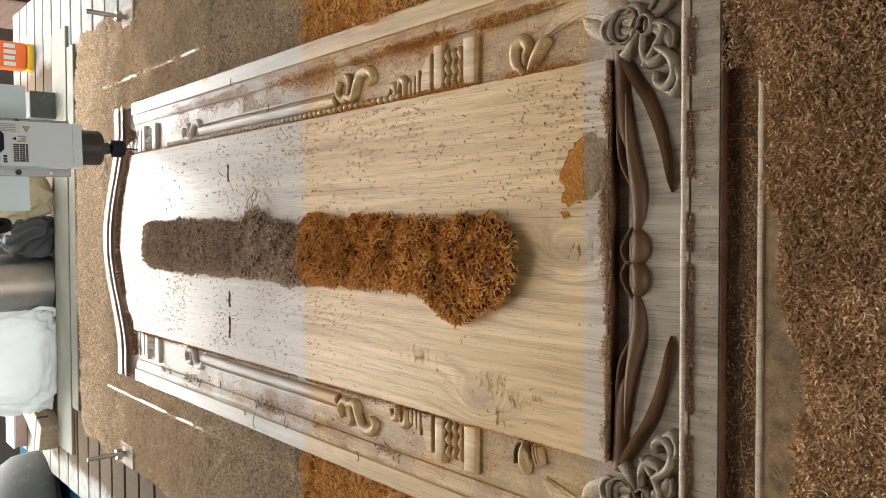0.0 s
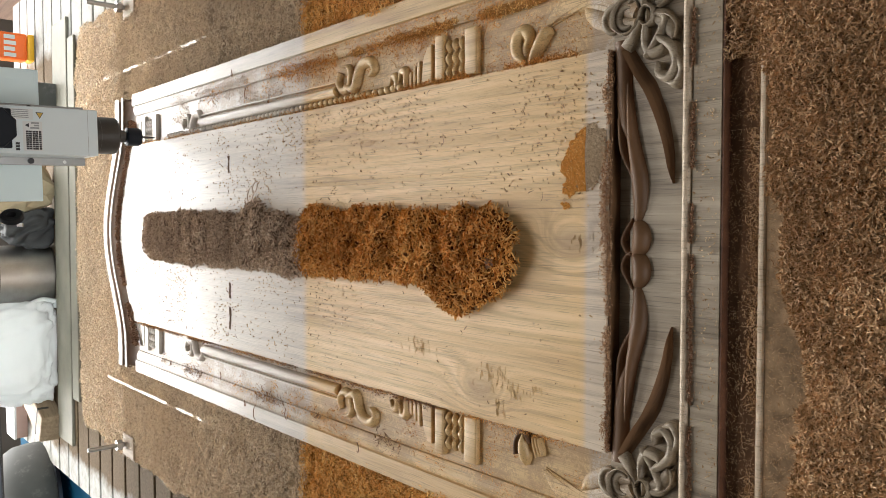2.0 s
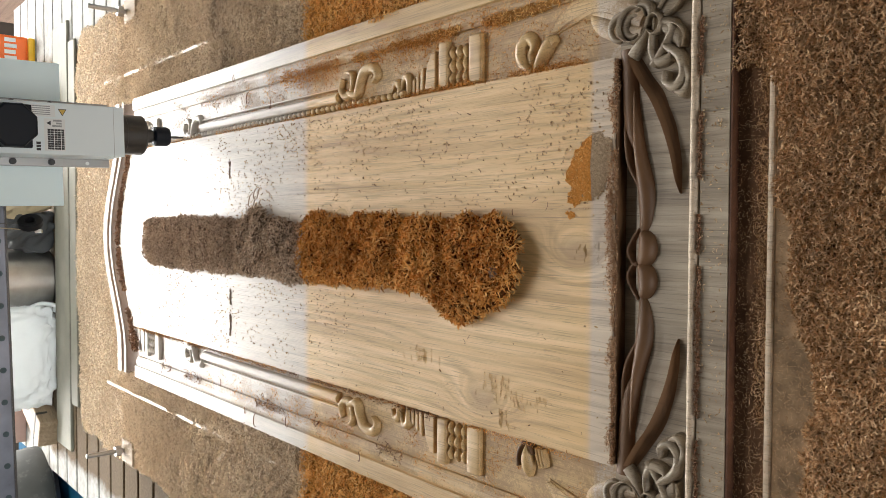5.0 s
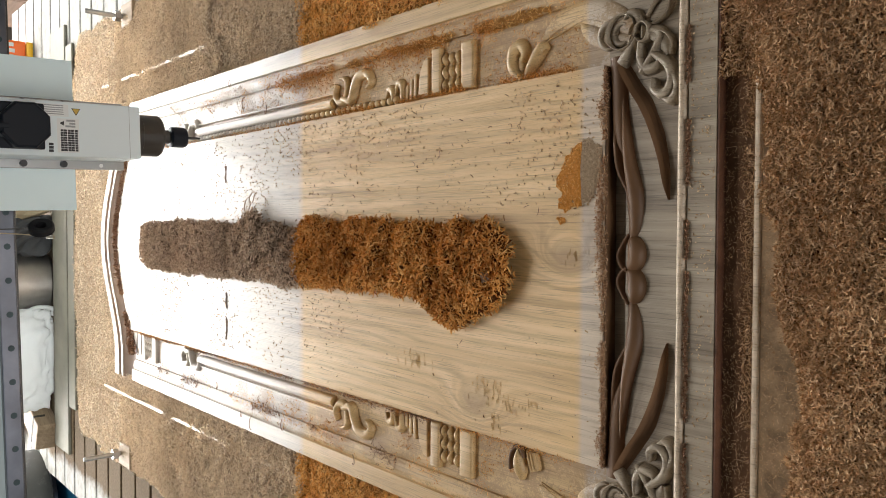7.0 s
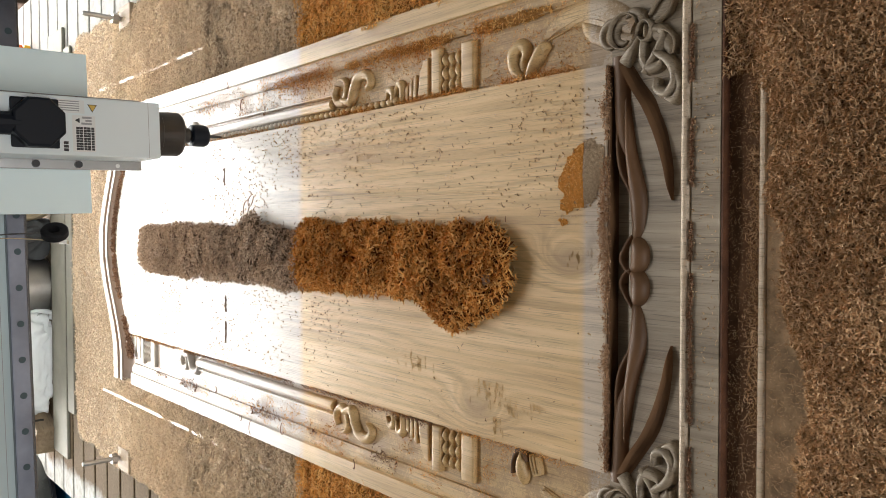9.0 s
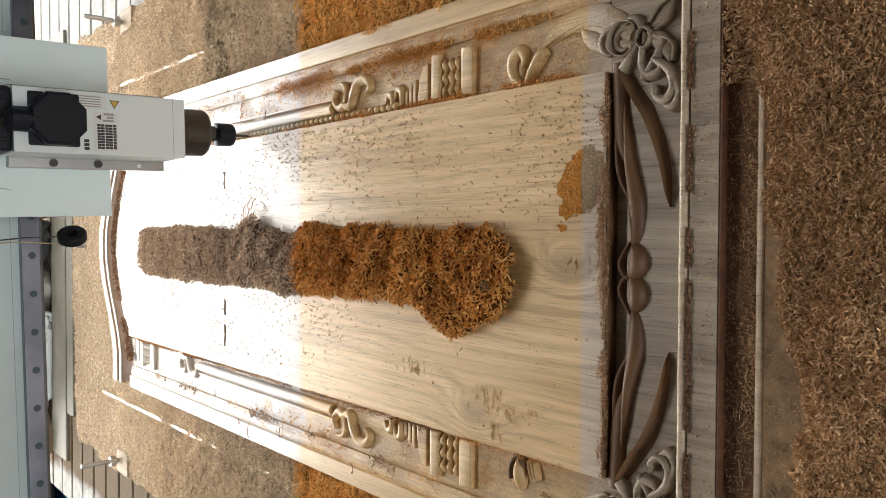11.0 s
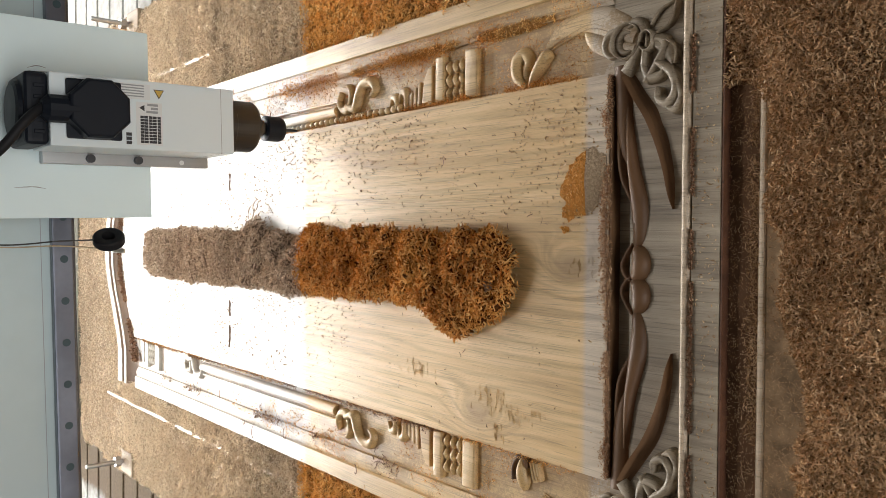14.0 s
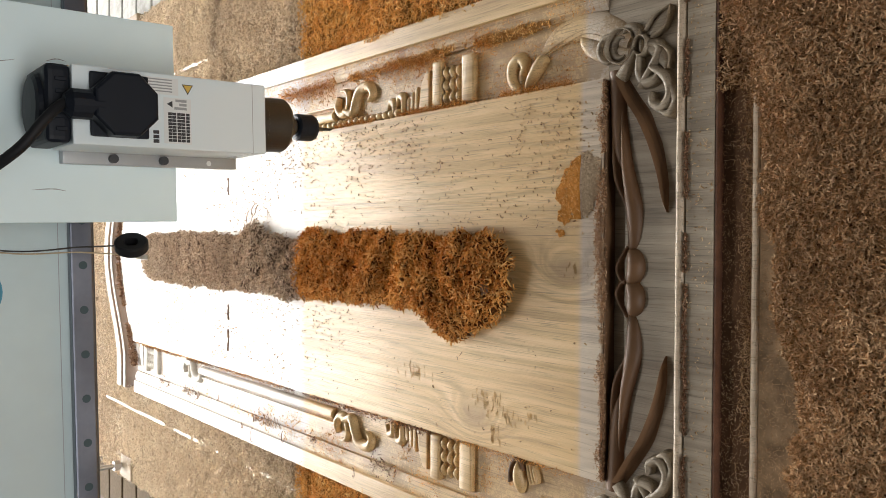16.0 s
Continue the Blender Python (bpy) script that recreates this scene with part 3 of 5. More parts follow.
def prism(name, outline, s, z0, z1, door):
    """A small upright block with a rounded top edge; the outline is given for the positive side."""
    bm = bmesh.new()
    fc = bm.faces.new([bm.verts.new((s * x, y, z0)) for x, y in outline])
    ex = bmesh.ops.extrude_face_region(bm, geom=[fc])
    top = [e for e in ex["geom"] if isinstance(e, bmesh.types.BMVert)]
    bmesh.ops.translate(bm, vec=(0, 0, z1 - z0), verts=top)
    bmesh.ops.recalc_face_normals(bm, faces=bm.faces[:])
    rim = [e for e in bm.edges if all(v in top for v in e.verts)]
    bmesh.ops.bevel(bm, geom=rim, offset=0.0018, segments=2, affect="EDGES", profile=0.6)
    part(name, bm, M_TEAK_CUT, door)


def scroll(door, x, y, s, size=1.0, flip=1):
    """S-shaped scroll of two interlocked curls."""
    def pt(u, v):
        return (s * (x + size * u), y + flip * size * v)
    a = [pt(-0.016, 0.030), pt(-0.022, 0.006), pt(0.0, -0.004), pt(0.018, -0.018), pt(0.020, -0.044), pt(0.004, -0.056), pt(-0.008, -0.044)]
    b = [pt(0.012, 0.052), pt(-0.004, 0.060), pt(-0.020, 0.048), pt(-0.018, 0.026), pt(0.004, 0.018), pt(0.020, 0.026), pt(0.022, 0.046)]
    part("scroll", ridge(a, leaf_w(0.0115 * size, 0.5), lambda t: 0.001 - 0.004 * t, GROUND - 0.002, 40, 10), M_TEAK_CUT, door, smooth=True)
    part("scroll", ridge(b, leaf_w(0.0085 * size, 0.5), lambda t: -0.002, GROUND - 0.002, 40, 10), M_TEAK_CUT, door, smooth=True)


def bud(door, x, y, s):
    """Tulip bud with a side leaf."""
    def pt(u, v):
        return (s * (x + u), y + v)
    if s < 0:
        # this one hangs as a drop under a dark hood, with a fluted leaf
        part("bud", ridge([pt(-0.020, 0.000), pt(-0.004, 0.001), pt(0.012, 0.000), pt(0.027, -0.002)], lambda t: max(0.001, 0.003 + 0.0115 * math.sin(math.pi * min(1.0, 0.99 * t)) ** 0.8 * (0.45 + 0.55 * t)), lambda t: -0.007 + 0.009 * math.sin(math.pi * min(1.0, 0.15 + 0.82 * t)), GROUND - 0.002, 36, 12), M_TEAK_CUT, door, smooth=True)
        part("bud_hood", ridge([pt(0.014, 0.016), pt(-0.004, 0.015), pt(-0.018, 0.008), pt(-0.022, -0.003), pt(-0.008, -0.012)], lambda t: 0.0022 + 0.004 * math.sin(math.pi * t), -0.001, GROUND - 0.002, 36, 8), M_GARLAND, door, smooth=True)
        for k in range(3):
            part("bud_leaf", ridge([pt(-0.018, -0.016 - 0.006 * k), pt(-0.004, -0.020 - 0.006 * k), pt(0.010 - 0.002 * k, -0.024 - 0.006 * k)], leaf_w(0.0045, 0.5), -0.004, GROUND - 0.002, 20, 8), M_TEAK_CUT, door, smooth=True)
        return
    part("bud", ridge([pt(-0.024, -0.004), pt(-0.006, 0.017), pt(0.016, 0.020), pt(0.026, 0.006), pt(0.016, -0.004), pt(0.002, 0.000)], lambda t: 0.004 + 0.0075 * math.sin(math.pi * min(1.0, 0.08 + 0.9 * t)) ** 0.7, lambda t: 0.001 - 0.005 * t, GROUND - 0.002, 36, 10), M_TEAK_CUT, door, smooth=True)
    part("bud_heart", ridge([pt(-0.016, 0.002), pt(-0.002, 0.003), pt(0.010, 0.006)], leaf_w(0.0085, 0.6), -0.007, GROUND - 0.002, 20, 8), M_TEAK_CUT, door, smooth=True)
    part("bud_leaf", ridge([pt(-0.024, -0.008), pt(-0.010, -0.016), pt(0.006, -0.028), pt(0.016, -0.038), pt(0.010, -0.044)], lambda t: 0.004 + 0.0065 * math.sin(math.pi * min(1.0, 0.95 * t)) ** 0.8, lambda t: -0.003 + 0.004 * math.sin(math.pi * t), GROUND - 0.002, 30, 8), M_TEAK_CUT, door, smooth=True)



def corner_flower(door, s):
    """Five-petalled flower with scrolled leaves on the lower corner."""
    def pt(u, v):
        return (s * u, v)
    cx, cy = 0.290, 0.101
    def arc(x, y, r, a0, a1, squash=1.0, n=9):
        return [pt(x + squash * r * math.sin(radians(a0 + (a1 - a0) * k / (n - 1))), y + r * math.cos(radians(a0 + (a1 - a0) * k / (n - 1)))) for k in range(n)]
    def rim(name, ctrl, w, h):
        part(name, ridge(ctrl, lambda t: w * (0.45 + 0.55 * math.sin(math.pi * t)), h, -0.0125, 44, 8, 0.8), M_TEAK_GREY, door, smooth=True)
    # heart: a small ring round a drop
    rim("flower_heart", arc(cx, cy, 0.0095, 0, 330, 1.25, 11), 0.0028, 0.0045)
    part("flower_heart", ridge([pt(cx - 0.008, cy), pt(cx, cy), pt(cx + 0.008, cy)], leaf_w(0.0045, 0.6), 0.001, -0.012, 18, 8), M_TEAK_GREY, door, smooth=True)
    # round petal with a thin raised rim and a crescent that leaves a deep eye
    rim("petal_rim", arc(cx + 0.005, cy + 0.032, 0.0215, 165, -185, 1.0, 13), 0.0020, 0.0025)
    part("petal", ridge(arc(cx + 0.004, cy + 0.034, 0.0125, 120, -120, 1.0, 9), lambda t: 0.002 + 0.005 * math.sin(math.pi * t), -0.0045, -0.0125, 36, 8, 0.5), M_TEAK_GREY, door, smooth=True)
    part("petal", ridge([pt(cx + 0.012, cy + 0.006), pt(cx + 0.022, cy + 0.010), pt(cx + 0.027, cy + 0.022), pt(cx + 0.020, cy + 0.030)], leaf_w(0.007, 0.5), lambda t: 0.001 - 0.004 * t, -0.0125, 30, 10, 0.7), M_TEAK_GREY, door, smooth=True)
    # outer lobe behind it
    part("petal", ridge(arc(cx + 0.005, cy + 0.052, 0.0165, 110, -95, 1.0, 9), leaf_w(0.0060, 0.5), lambda t: -0.003 - 0.002 * t, GROUND - 0.001, 36, 8, 0.7), M_TEAK_GREY, door, smooth=True)
    # pointed leaf with two crisp edges
    part("petal", ridge([pt(cx + 0.012, cy - 0.010), pt(cx + 0.024, cy - 0.024), pt(cx + 0.040, cy - 0.041)], lambda t: max(0.0008, 0.0098 * math.sin(math.pi * (0.14 + 0.85 * t)) ** 0.8), -0.0045, -0.0125, 26, 10, 0.4), M_TEAK_GREY, door, smooth=True)
    rim("petal_rim", [pt(cx + 0.017, cy - 0.006), pt(cx + 0.033, cy - 0.018), pt(cx + 0.041, cy - 0.041)], 0.0018, 0.0022)
    rim("petal_rim", [pt(cx + 0.007, cy - 0.014), pt(cx + 0.018, cy - 0.033), pt(cx + 0.041, cy - 0.041)], 0.0018, 0.0015)
    # drooping petal and the hooked ribbon under it
    part("petal", ridge([pt(cx - 0.004, cy - 0.010), pt(cx - 0.010, cy - 0.022), pt(cx - 0.022, cy - 0.031), pt(cx - 0.034, cy - 0.034)], leaf_w(0.0105, 0.6), lambda t: 0.0 - 0.002 * t, -0.0125, 30, 10, 0.45), M_TEAK_GREY, door, smooth=True)
    rim("petal_rim", [pt(cx - 0.001, cy - 0.015), pt(cx - 0.006, cy - 0.031), pt(cx - 0.018, cy - 0.041), pt(cx - 0.034, cy - 0.040)], 0.0020, 0.0035)
    part("ribbon", ridge([pt(cx - 0.010, cy + 0.004), pt(cx - 0.030, cy + 0.004), pt(cx - 0.044, cy - 0.004), pt(cx - 0.043, cy - 0.020), pt(cx - 0.034, cy - 0.026)], lambda t: 0.0035 + 0.0045 * math.sin(math.pi * t), 0.002, -0.0125, 40, 10, 0.7), M_TEAK_GREY, door, smooth=True)
    part("ribbon", ridge([pt(cx - 0.006, cy + 0.010), pt(cx - 0.020, cy + 0.022), pt(cx - 0.034, cy + 0.034)], lambda t: 0.004 + 0.006 * t, lambda t: 0.001 - 0.002 * t, -0.0125, 26, 10, 0.6), M_TEAK_GREY, door, smooth=True)
    # curl beside the flower and the small scroll below it
    part("curl", ridge([pt(0.262, 0.086), pt(0.246, 0.066), pt(0.226, 0.060), pt(0.212, 0.070), pt(0.218, 0.084), pt(0.232, 0.084)], leaf_w(0.0085, 0.4), 0.004, -0.012, 36, 8), M_TEAK_GREY, door, smooth=True)
    part("curl", ridge([pt(0.236, 0.060), pt(0.218, 0.052), pt(0.204, 0.060), pt(0.206, 0.072)], leaf_w(0.008, 0.4), 0.003, -0.012, 30, 8), M_TEAK_GREY, door, smooth=True)
    # long plume up the stile
    part("plume", ridge([pt(0.300, 0.122), pt(0.318, 0.150), pt(0.335, 0.190), pt(0.330, 0.240), pt(0.312, 0.275)], leaf_w(0.020, 0.6), lambda t: -0.005 - 0.006 * t, GROUND - 0.001, 36, 10, 0.8), M_STILE, door, smooth=True)
    part("plume", ridge([pt(0.285, 0.124), pt(0.292, 0.160), pt(0.306, 0.190), pt(0.322, 0.205)], leaf_w(0.013, 0.6), lambda t: -0.006 - 0.004 * t, GROUND - 0.001, 36, 10, 0.8), M_STILE, door, smooth=True)


def feather(door, s):
    """Fine ribs that fan out over the plume."""
    for k in range(5):
        o = -0.010 + 0.005 * k
        c = [(s * (0.300 + o * 0.3), 0.126), (s * (0.318 + o * 0.9), 0.155), (s * (0.333 + o), 0.195), (s * (0.326 + o * 1.2), 0.240), (s * (0.312 + o * 0.6), 0.270)]
        part("plume_rib", ridge(c, 0.0011, lambda t: -0.0050 - 0.0060 * t, GROUND - 0.001, 30, 6), M_STILE, door, smooth=True)


def blade(ctrl, width, crest, base, n=44):
    """A chiselled leaf: a sharp crest along its far side and a hollow face that falls away from it."""
    pts = spline([(c[0], c[1], 0) for c in ctrl], n)
    verts, faces = [], []
    section = ((1.0, 0.0), (0.92, 0.80), (0.82, 1.0), (0.70, 0.88), (0.38, 0.48), (-0.10, 0.20), (-0.60, 0.09), (-1.0, 0.0))
    m = len(section)
    for i, p in enumerate(pts):
        d = pts[min(i + 1, n)] - pts[max(i - 1, 0)]
        side = Vector((-d.y, d.x, 0)).normalized()
        if side.y < 0:
            side = -side
        w, h = width(i / n), crest(i / n)
        verts += [tuple(p + side * (w * u) + Vector((0, 0, base + (h - base) * v))) for u, v in section]
    for i in range(n):
        for k in range(m - 1):
            a = i * m + k
            faces.append((a, a + 1, a + m + 1, a + m))
    bm = bmesh.new()
    vs = [bm.verts.new(v) for v in verts]
    for f in faces:
        bm.faces.new([vs[k] for k in f])
    bmesh.ops.recalc_face_normals(bm, faces=bm.faces[:])
    if sum(f.normal.z for f in bm.faces) < 0:
        bmesh.ops.reverse_faces(bm, faces=bm.faces[:])
    return bm


def vine_side(door, s):
    """Half of the bottom garland: a flat stem that splits in two strands, a swelling and a lobe, with a sickle leaf."""
    def pt(u, v):
        return (s * u, v + 0.006)
    def near_field(u, v):
        return (s * u, v + 0.0115)
    def round_w(w, e=0.3):
        return lambda t: max(0.0008, w * math.sin(math.pi * (0.03 + 0.94 * t)) ** e)
    part("stem", ridge([near_field(0.266, 0.131), near_field(0.225, 0.129), near_field(0.190, 0.128), near_field(0.158, 0.124), near_field(0.135, 0.119)], lambda t: 0.0150 - 0.002 * t - 0.010 * max(0.0, (t - 0.6) / 0.4) ** 1.5, lambda t: -0.002 - 0.003 * t - 0.010 * max(0.0, (t - 0.6) / 0.4) ** 2, -0.0245, 44, 12, 0.7), M_GARLAND, door, smooth=True)
    part("strand", ridge([near_field(0.215, 0.121), near_field(0.176, 0.117), near_field(0.142, 0.113), near_field(0.112, 0.107), near_field(0.085, 0.103), near_field(0.055, 0.104), near_field(0.034, 0.111)], lambda t: 0.0055 + 0.0085 * min(1.0, 1.7 * t) ** 1.5 - 0.006 * max(0.0, t - 0.7) / 0.3, lambda t: -0.009 + 0.010 * math.sin(math.pi * min(1.0, 0.05 + t)) ** 0.7, -0.0245, 60, 12, 0.8), M_GARLAND, door, smooth=True)
    part("strand", ridge([near_field(0.215, 0.134), near_field(0.182, 0.134), near_field(0.150, 0.132), near_field(0.124, 0.127), near_field(0.100, 0.115), near_field(0.080, 0.106)], lambda t: 0.0040 + 0.0035 * math.sin(math.pi * t), lambda t: -0.009 + 0.005 * math.sin(math.pi * t), -0.0245, 46, 10), M_GARLAND, door, smooth=True)
    part("lobe", ridge([near_field(0.040, 0.107), near_field(0.026, 0.100), near_field(0.012, 0.101), near_field(0.000, 0.110)], round_w(0.0145, 0.3), lambda t: -0.010 + 0.0125 * math.sin(math.pi * (0.04 + 0.92 * t)) ** 0.4, -0.0245, 40, 12, 0.8), M_GARLAND, door, smooth=True)
    part("tendril", ridge([near_field(0.044, 0.112), near_field(0.030, 0.122), near_field(0.016, 0.128), near_field(0.003, 0.122), near_field(-0.002, 0.114)], round_w(0.0062), -0.006, -0.0245, 34, 8), M_GARLAND, door, smooth=True)
    part("sickle_leaf", blade([pt(0.254, 0.124), pt(0.228, 0.107), pt(0.200, 0.088), pt(0.165, 0.073), pt(0.125, 0.063), pt(0.086, 0.060)], lambda t: max(0.0006, 0.0032 + 0.0068 * math.sin(math.pi * min(1.0, 0.08 + 0.92 * t) ** 0.9) - 0.003 * t), lambda t: 0.006 - 0.004 * t - 0.009 * max(0.0, (t - 0.85) / 0.15) ** 2, -0.0125), M_GARLAND, door, "sharp-edged chiselled leaf", smooth=False)
    part("small_scroll", ridge([pt(0.240, 0.098), pt(0.262, 0.080), pt(0.282, 0.070), pt(0.290, 0.082), pt(0.278, 0.092)], leaf_w(0.008, 0.4), 0.002, -0.012, 36, 8), M_TEAK_GREY, door, smooth=True)


def ornaments(door):
    for s in (-1, 1):
        lattice_block(door, 0.395, 0.515, s)
        lattice_block(door, 1.70, 1.83, s)
        scroll(door, 0.305, 0.735, s)
        scroll(door, 0.290, 1.475, s, 0.9)
        bud(door, 0.284, 0.308, s)
        corner_flower(door, s)
        vine_side(door, s)
        feather(door, s)
        # half column between the scrolls, and its flat fillet
        part("column", ridge([(s * 0.284, 0.80), (s * 0.284, 1.42)], 0.0115, 0.001, GROUND - 0.002, 40, 12), M_TEAK, door, smooth=True)
        part("fillet", box(min(s * 0.300, s * 0.304), max(s * 0.300, s * 0.304), 0.80, 1.42, GROUND - 0.002, -0.007, 0.001, 1), M_TEAK, door)
    # rope of beads along the column that the cutter follows
    bead = None
    for k in range(58):
        y = 0.60 + k * 0.0180
        if bead is None:
            bm = bmesh.new()
            bmesh.ops.create_icosphere(bm, subdivisions=2, radius=1.0)
            bmesh.ops.scale(bm, vec=(0.0075, 0.0088, 0.0085), verts=bm.verts[:])
            ob = part("rope_bead", bm, M_TEAK_CUT, door, smooth=True)
            bead = ob.data
        else:
            ob = new("rope_bead", bead)
            ob.parent = door
        ob.location = (0.2665, y, -0.008)


carved_panel()


# ---- shavings ----
def curl_cloud(name, places, material, length, parent=None, label="", category="shavings", thing_kind="stuff", lie=0.55, wide=(0.06, 0.14)):
    """Many small bent ribbons. places: rows of x, y, z."""
    rng = np.random.default_rng(len(places) + int(1000 * length))
    P = np.asarray(places, float)
    n = len(P)
    seg = 4
    L = length * rng.uniform(0.45, 1.35, n)
    W = length * rng.uniform(*wide, n)
    bend = rng.uniform(1.0, 4.6, n) * rng.choice([-1, 1], n)
    yaw = rng.uniform(0, 2 * np.pi, n)
    pitch = rng.normal(0, lie, n)
    rollv = rng.uniform(0, 2 * np.pi, n)
    cy, sy, cp, sp, cr, sr = np.cos(yaw), np.sin(yaw), np.cos(pitch), np.sin(pitch), np.cos(rollv), np.sin(rollv)
    X = np.stack([cy * cp, sy * cp, sp], 1)
    S = np.stack([-sy, cy, np.zeros(n)], 1)
    U = np.cross(X, S)
    A = S * cr[:, None] + U * sr[:, None]
    B = -S * sr[:, None] + U * cr[:, None]
    V = np.zeros((n, (seg + 1) * 2, 3))
    for i in range(seg + 1):
        t = i / seg - 0.5
        ang = bend * t
        along = np.sin(ang) / np.where(np.abs(bend) < 1e-3, 1, bend) * L
        bow = (1 - np.cos(ang)) / np.where(np.abs(bend) < 1e-3, 1, bend) * L
        c = P + X * along[:, None] + B * bow[:, None]
        w = W * (0.35 + 0.65 * math.cos(t * 2.4))
        V[:, 2 * i] = c - A * (w / 2)[:, None]
        V[:, 2 * i + 1] = c + A * (w / 2)[:, None]
    base = np.arange(n)[:, None, None] * (seg + 1) * 2
    quad = np.array([[2 * i, 2 * i + 1, 2 * i + 3, 2 * i + 2] for i in range(seg)])[None]
    F = (base + quad).reshape(-1, 4)
    me = bpy.data.meshes.new(name)
    me.vertices.add(n * (seg + 1) * 2)
    me.vertices.foreach_set("co", V.reshape(-1))
    me.loops.add(F.size)
    me.loops.foreach_set("vertex_index", F.reshape(-1).astype(np.int32))
    me.polygons.add(len(F))
    me.polygons.foreach_set("loop_start", np.arange(0, F.size, 4, dtype=np.int32))
    me.update(calc_edges=True)
    me.materials.append(material)
    ob = new(name, me)
    if parent:
        ob.parent = parent
        ob["kind"] = thing_kind
        if label:
            ob["label"] = label
    else:
        tagged(ob, label, category, kind=thing_kind)
    return ob


def fbm(x, y, f, seed=0.0):
    return noise.fractal(Vector((x * f, y * f, seed)), 1.0, 2.0, 4)


def mound(name, x0, x1, y0, y1, step, height, material, parent, floor=None):
    """A heap's body as a height sheet; where height is None or below the floor there is no face."""
    nx, ny = max(2, int((x1 - x0) / step)), max(2, int((y1 - y0) / step))
    verts, idx, faces = [], {}, []
    for i in range(nx + 1):
        for j in range(ny + 1):
            x, y = x0 + (x1 - x0) * i / nx, y0 + (y1 - y0) * j / ny
            h = height(x, y)
            if h is not None:
                idx[i, j] = len(verts)
                verts.append((x, y, h))
    for i in range(nx):
        for j in range(ny):
            q = [(i, j), (i + 1, j), (i + 1, j + 1), (i, j + 1)]
            if all(k in idx for k in q):
                faces.append([idx[k] for k in q])
    return mesh_part(name, verts, faces, material, parent, True)


def pile_half(y):
    """Edges of the long heap on the field, left and right, at a given y."""
    left = -0.068 - 0.011 * fbm(0, y, 9, 1.7) - 0.006 * fbm(0, y, 32, 2.7)
    right = 0.062 + 0.011 * fbm(0, y, 9, 5.2) + 0.007 * fbm(0, y, 32, 6.2)
    left += -0.034 * math.exp(-((y - 0.435) / 0.062) ** 2) - 0.010 * math.exp(-((y - 0.95) / 0.06) ** 2)
    right += 0.030 * math.exp(-((y - 1.10) / 0.035) ** 2) + 0.014 * math.exp(-((y - 0.86) / 0.02) ** 2) + 0.012 * math.exp(-((y - 0.70) / 0.03) ** 2) - 0.016 * math.exp(-((y - 0.94) / 0.04) ** 2)
    for end, d in ((0.303, 1), (1.745, -1)):
        e = max(0.0, min(1.0, (y - end) * d / 0.035)) ** 0.5
        left, right = (left + 0.006) * e - 0.006, (right - 0.006) * e + 0.006
    return left, right


def pile_h(x, y):
    if not 0.303 < y < 1.745:
        return None
    a, b = pile_half(y)
    if not a < x < b:
        return None
    u = (x - a) / (b - a)
    edge = min(u, 1 - u) * (b - a)
    h = 0.024 * min(1.0, edge / 0.020) ** 0.55 * (1 - 0.25 * (u - 0.5) ** 2)
    return h * (1 + 0.45 * fbm(x, y, 18, 2.0)) + 0.001 + 0.003 * max(-0.3, fbm(x, y, 75, 6.0))


def scatter(n, x0, x1, y0, y1, height, lift=0.003, seed=1, dens=None):
    rng = random.Random(seed)
    out = []
    while len(out) < n:
        x, y = rng.uniform(x0, x1), rng.uniform(y0, y1)
        if dens and rng.random() > dens(x, y):
            continue
        h = height(x, y)
        if h is None:
            n -= 0.2
            continue
        out.append((x, y, h + rng.uniform(0, lift)))
    return out


heap = thing("shavings_heap", "long low heap of curled wood shavings lying on the panel", "shavings", kind="stuff")
# orange turns grey here: a tint band painted into the curl colours
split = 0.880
mound("heap_body", -0.13, 0.12, 0.30, split, 0.006, pile_h, M_DUST_WARM_SHADE, heap)
mound("heap_body", -0.13, 0.12, split - 0.006, 1.75, 0.006, pile_h, M_DUST_GREY_SHADE, heap)
curl_cloud("fresh_curls", scatter(12500, -0.13, 0.12, 0.30, split + 0.01, pile_h, 0.009, 3), M_SHAV_WARM, 0.0145, heap, "rust-orange tinted curls", lie=0.45, wide=(0.10, 0.20))
curl_cloud("dry_curls", scatter(12500, -0.13, 0.12, split - 0.01, 1.75, pile_h, 0.009, 4), M_SHAV_GREY, 0.0145, heap, "grey-brown tinted curls", lie=0.45, wide=(0.10, 0.20))


def side_h(x, y):
    """Shavings on the bed beside and beyond the panel."""
    a = abs(x)
    if a < HALF - 0.012 and y < 2.033 + crown(x):
        return None
    outer = (0.70 if x < 0 else 0.71) + 0.03 * fbm(0, y, 4, 3 + (x > 0))
    far = 2.52 + 0.03 * fbm(x, 0, 4, 8) - 0.35 * max(0.0, a - 0.52)
    e = min(outer - a, far - y)
    if e <= 0:
        return None
    h = BED_Z + 0.0012 + 0.0135 * min(1.0, e / 0.06) ** 0.7
    h += 0.007 * fbm(x, y, 7, 6.0) * min(1.0, e / 0.05)
    h += 0.005 * fbm(x, y, 2.6, 1.2) * min(1.0, e / 0.05)
    h += 0.0055 * fbm(x, y, 60, 4.4) * min(1.0, e / 0.03)
    if x > 0:
        # the layer drops in a low ragged step half way along
        h -= 0.010 * min(1.0, max(0.0, (1.335 + 0.05 * fbm(x, 0, 6, 2) - y) / 0.012)) * min(1.0, max(0.0, (y - 0.98) / 0.08))
    trench = min(abs(a - 0.48), 0.03) / 0.03
    return max(BED_Z + 0.001, min(-0.003, h - 0.007 * (1 - trench)))


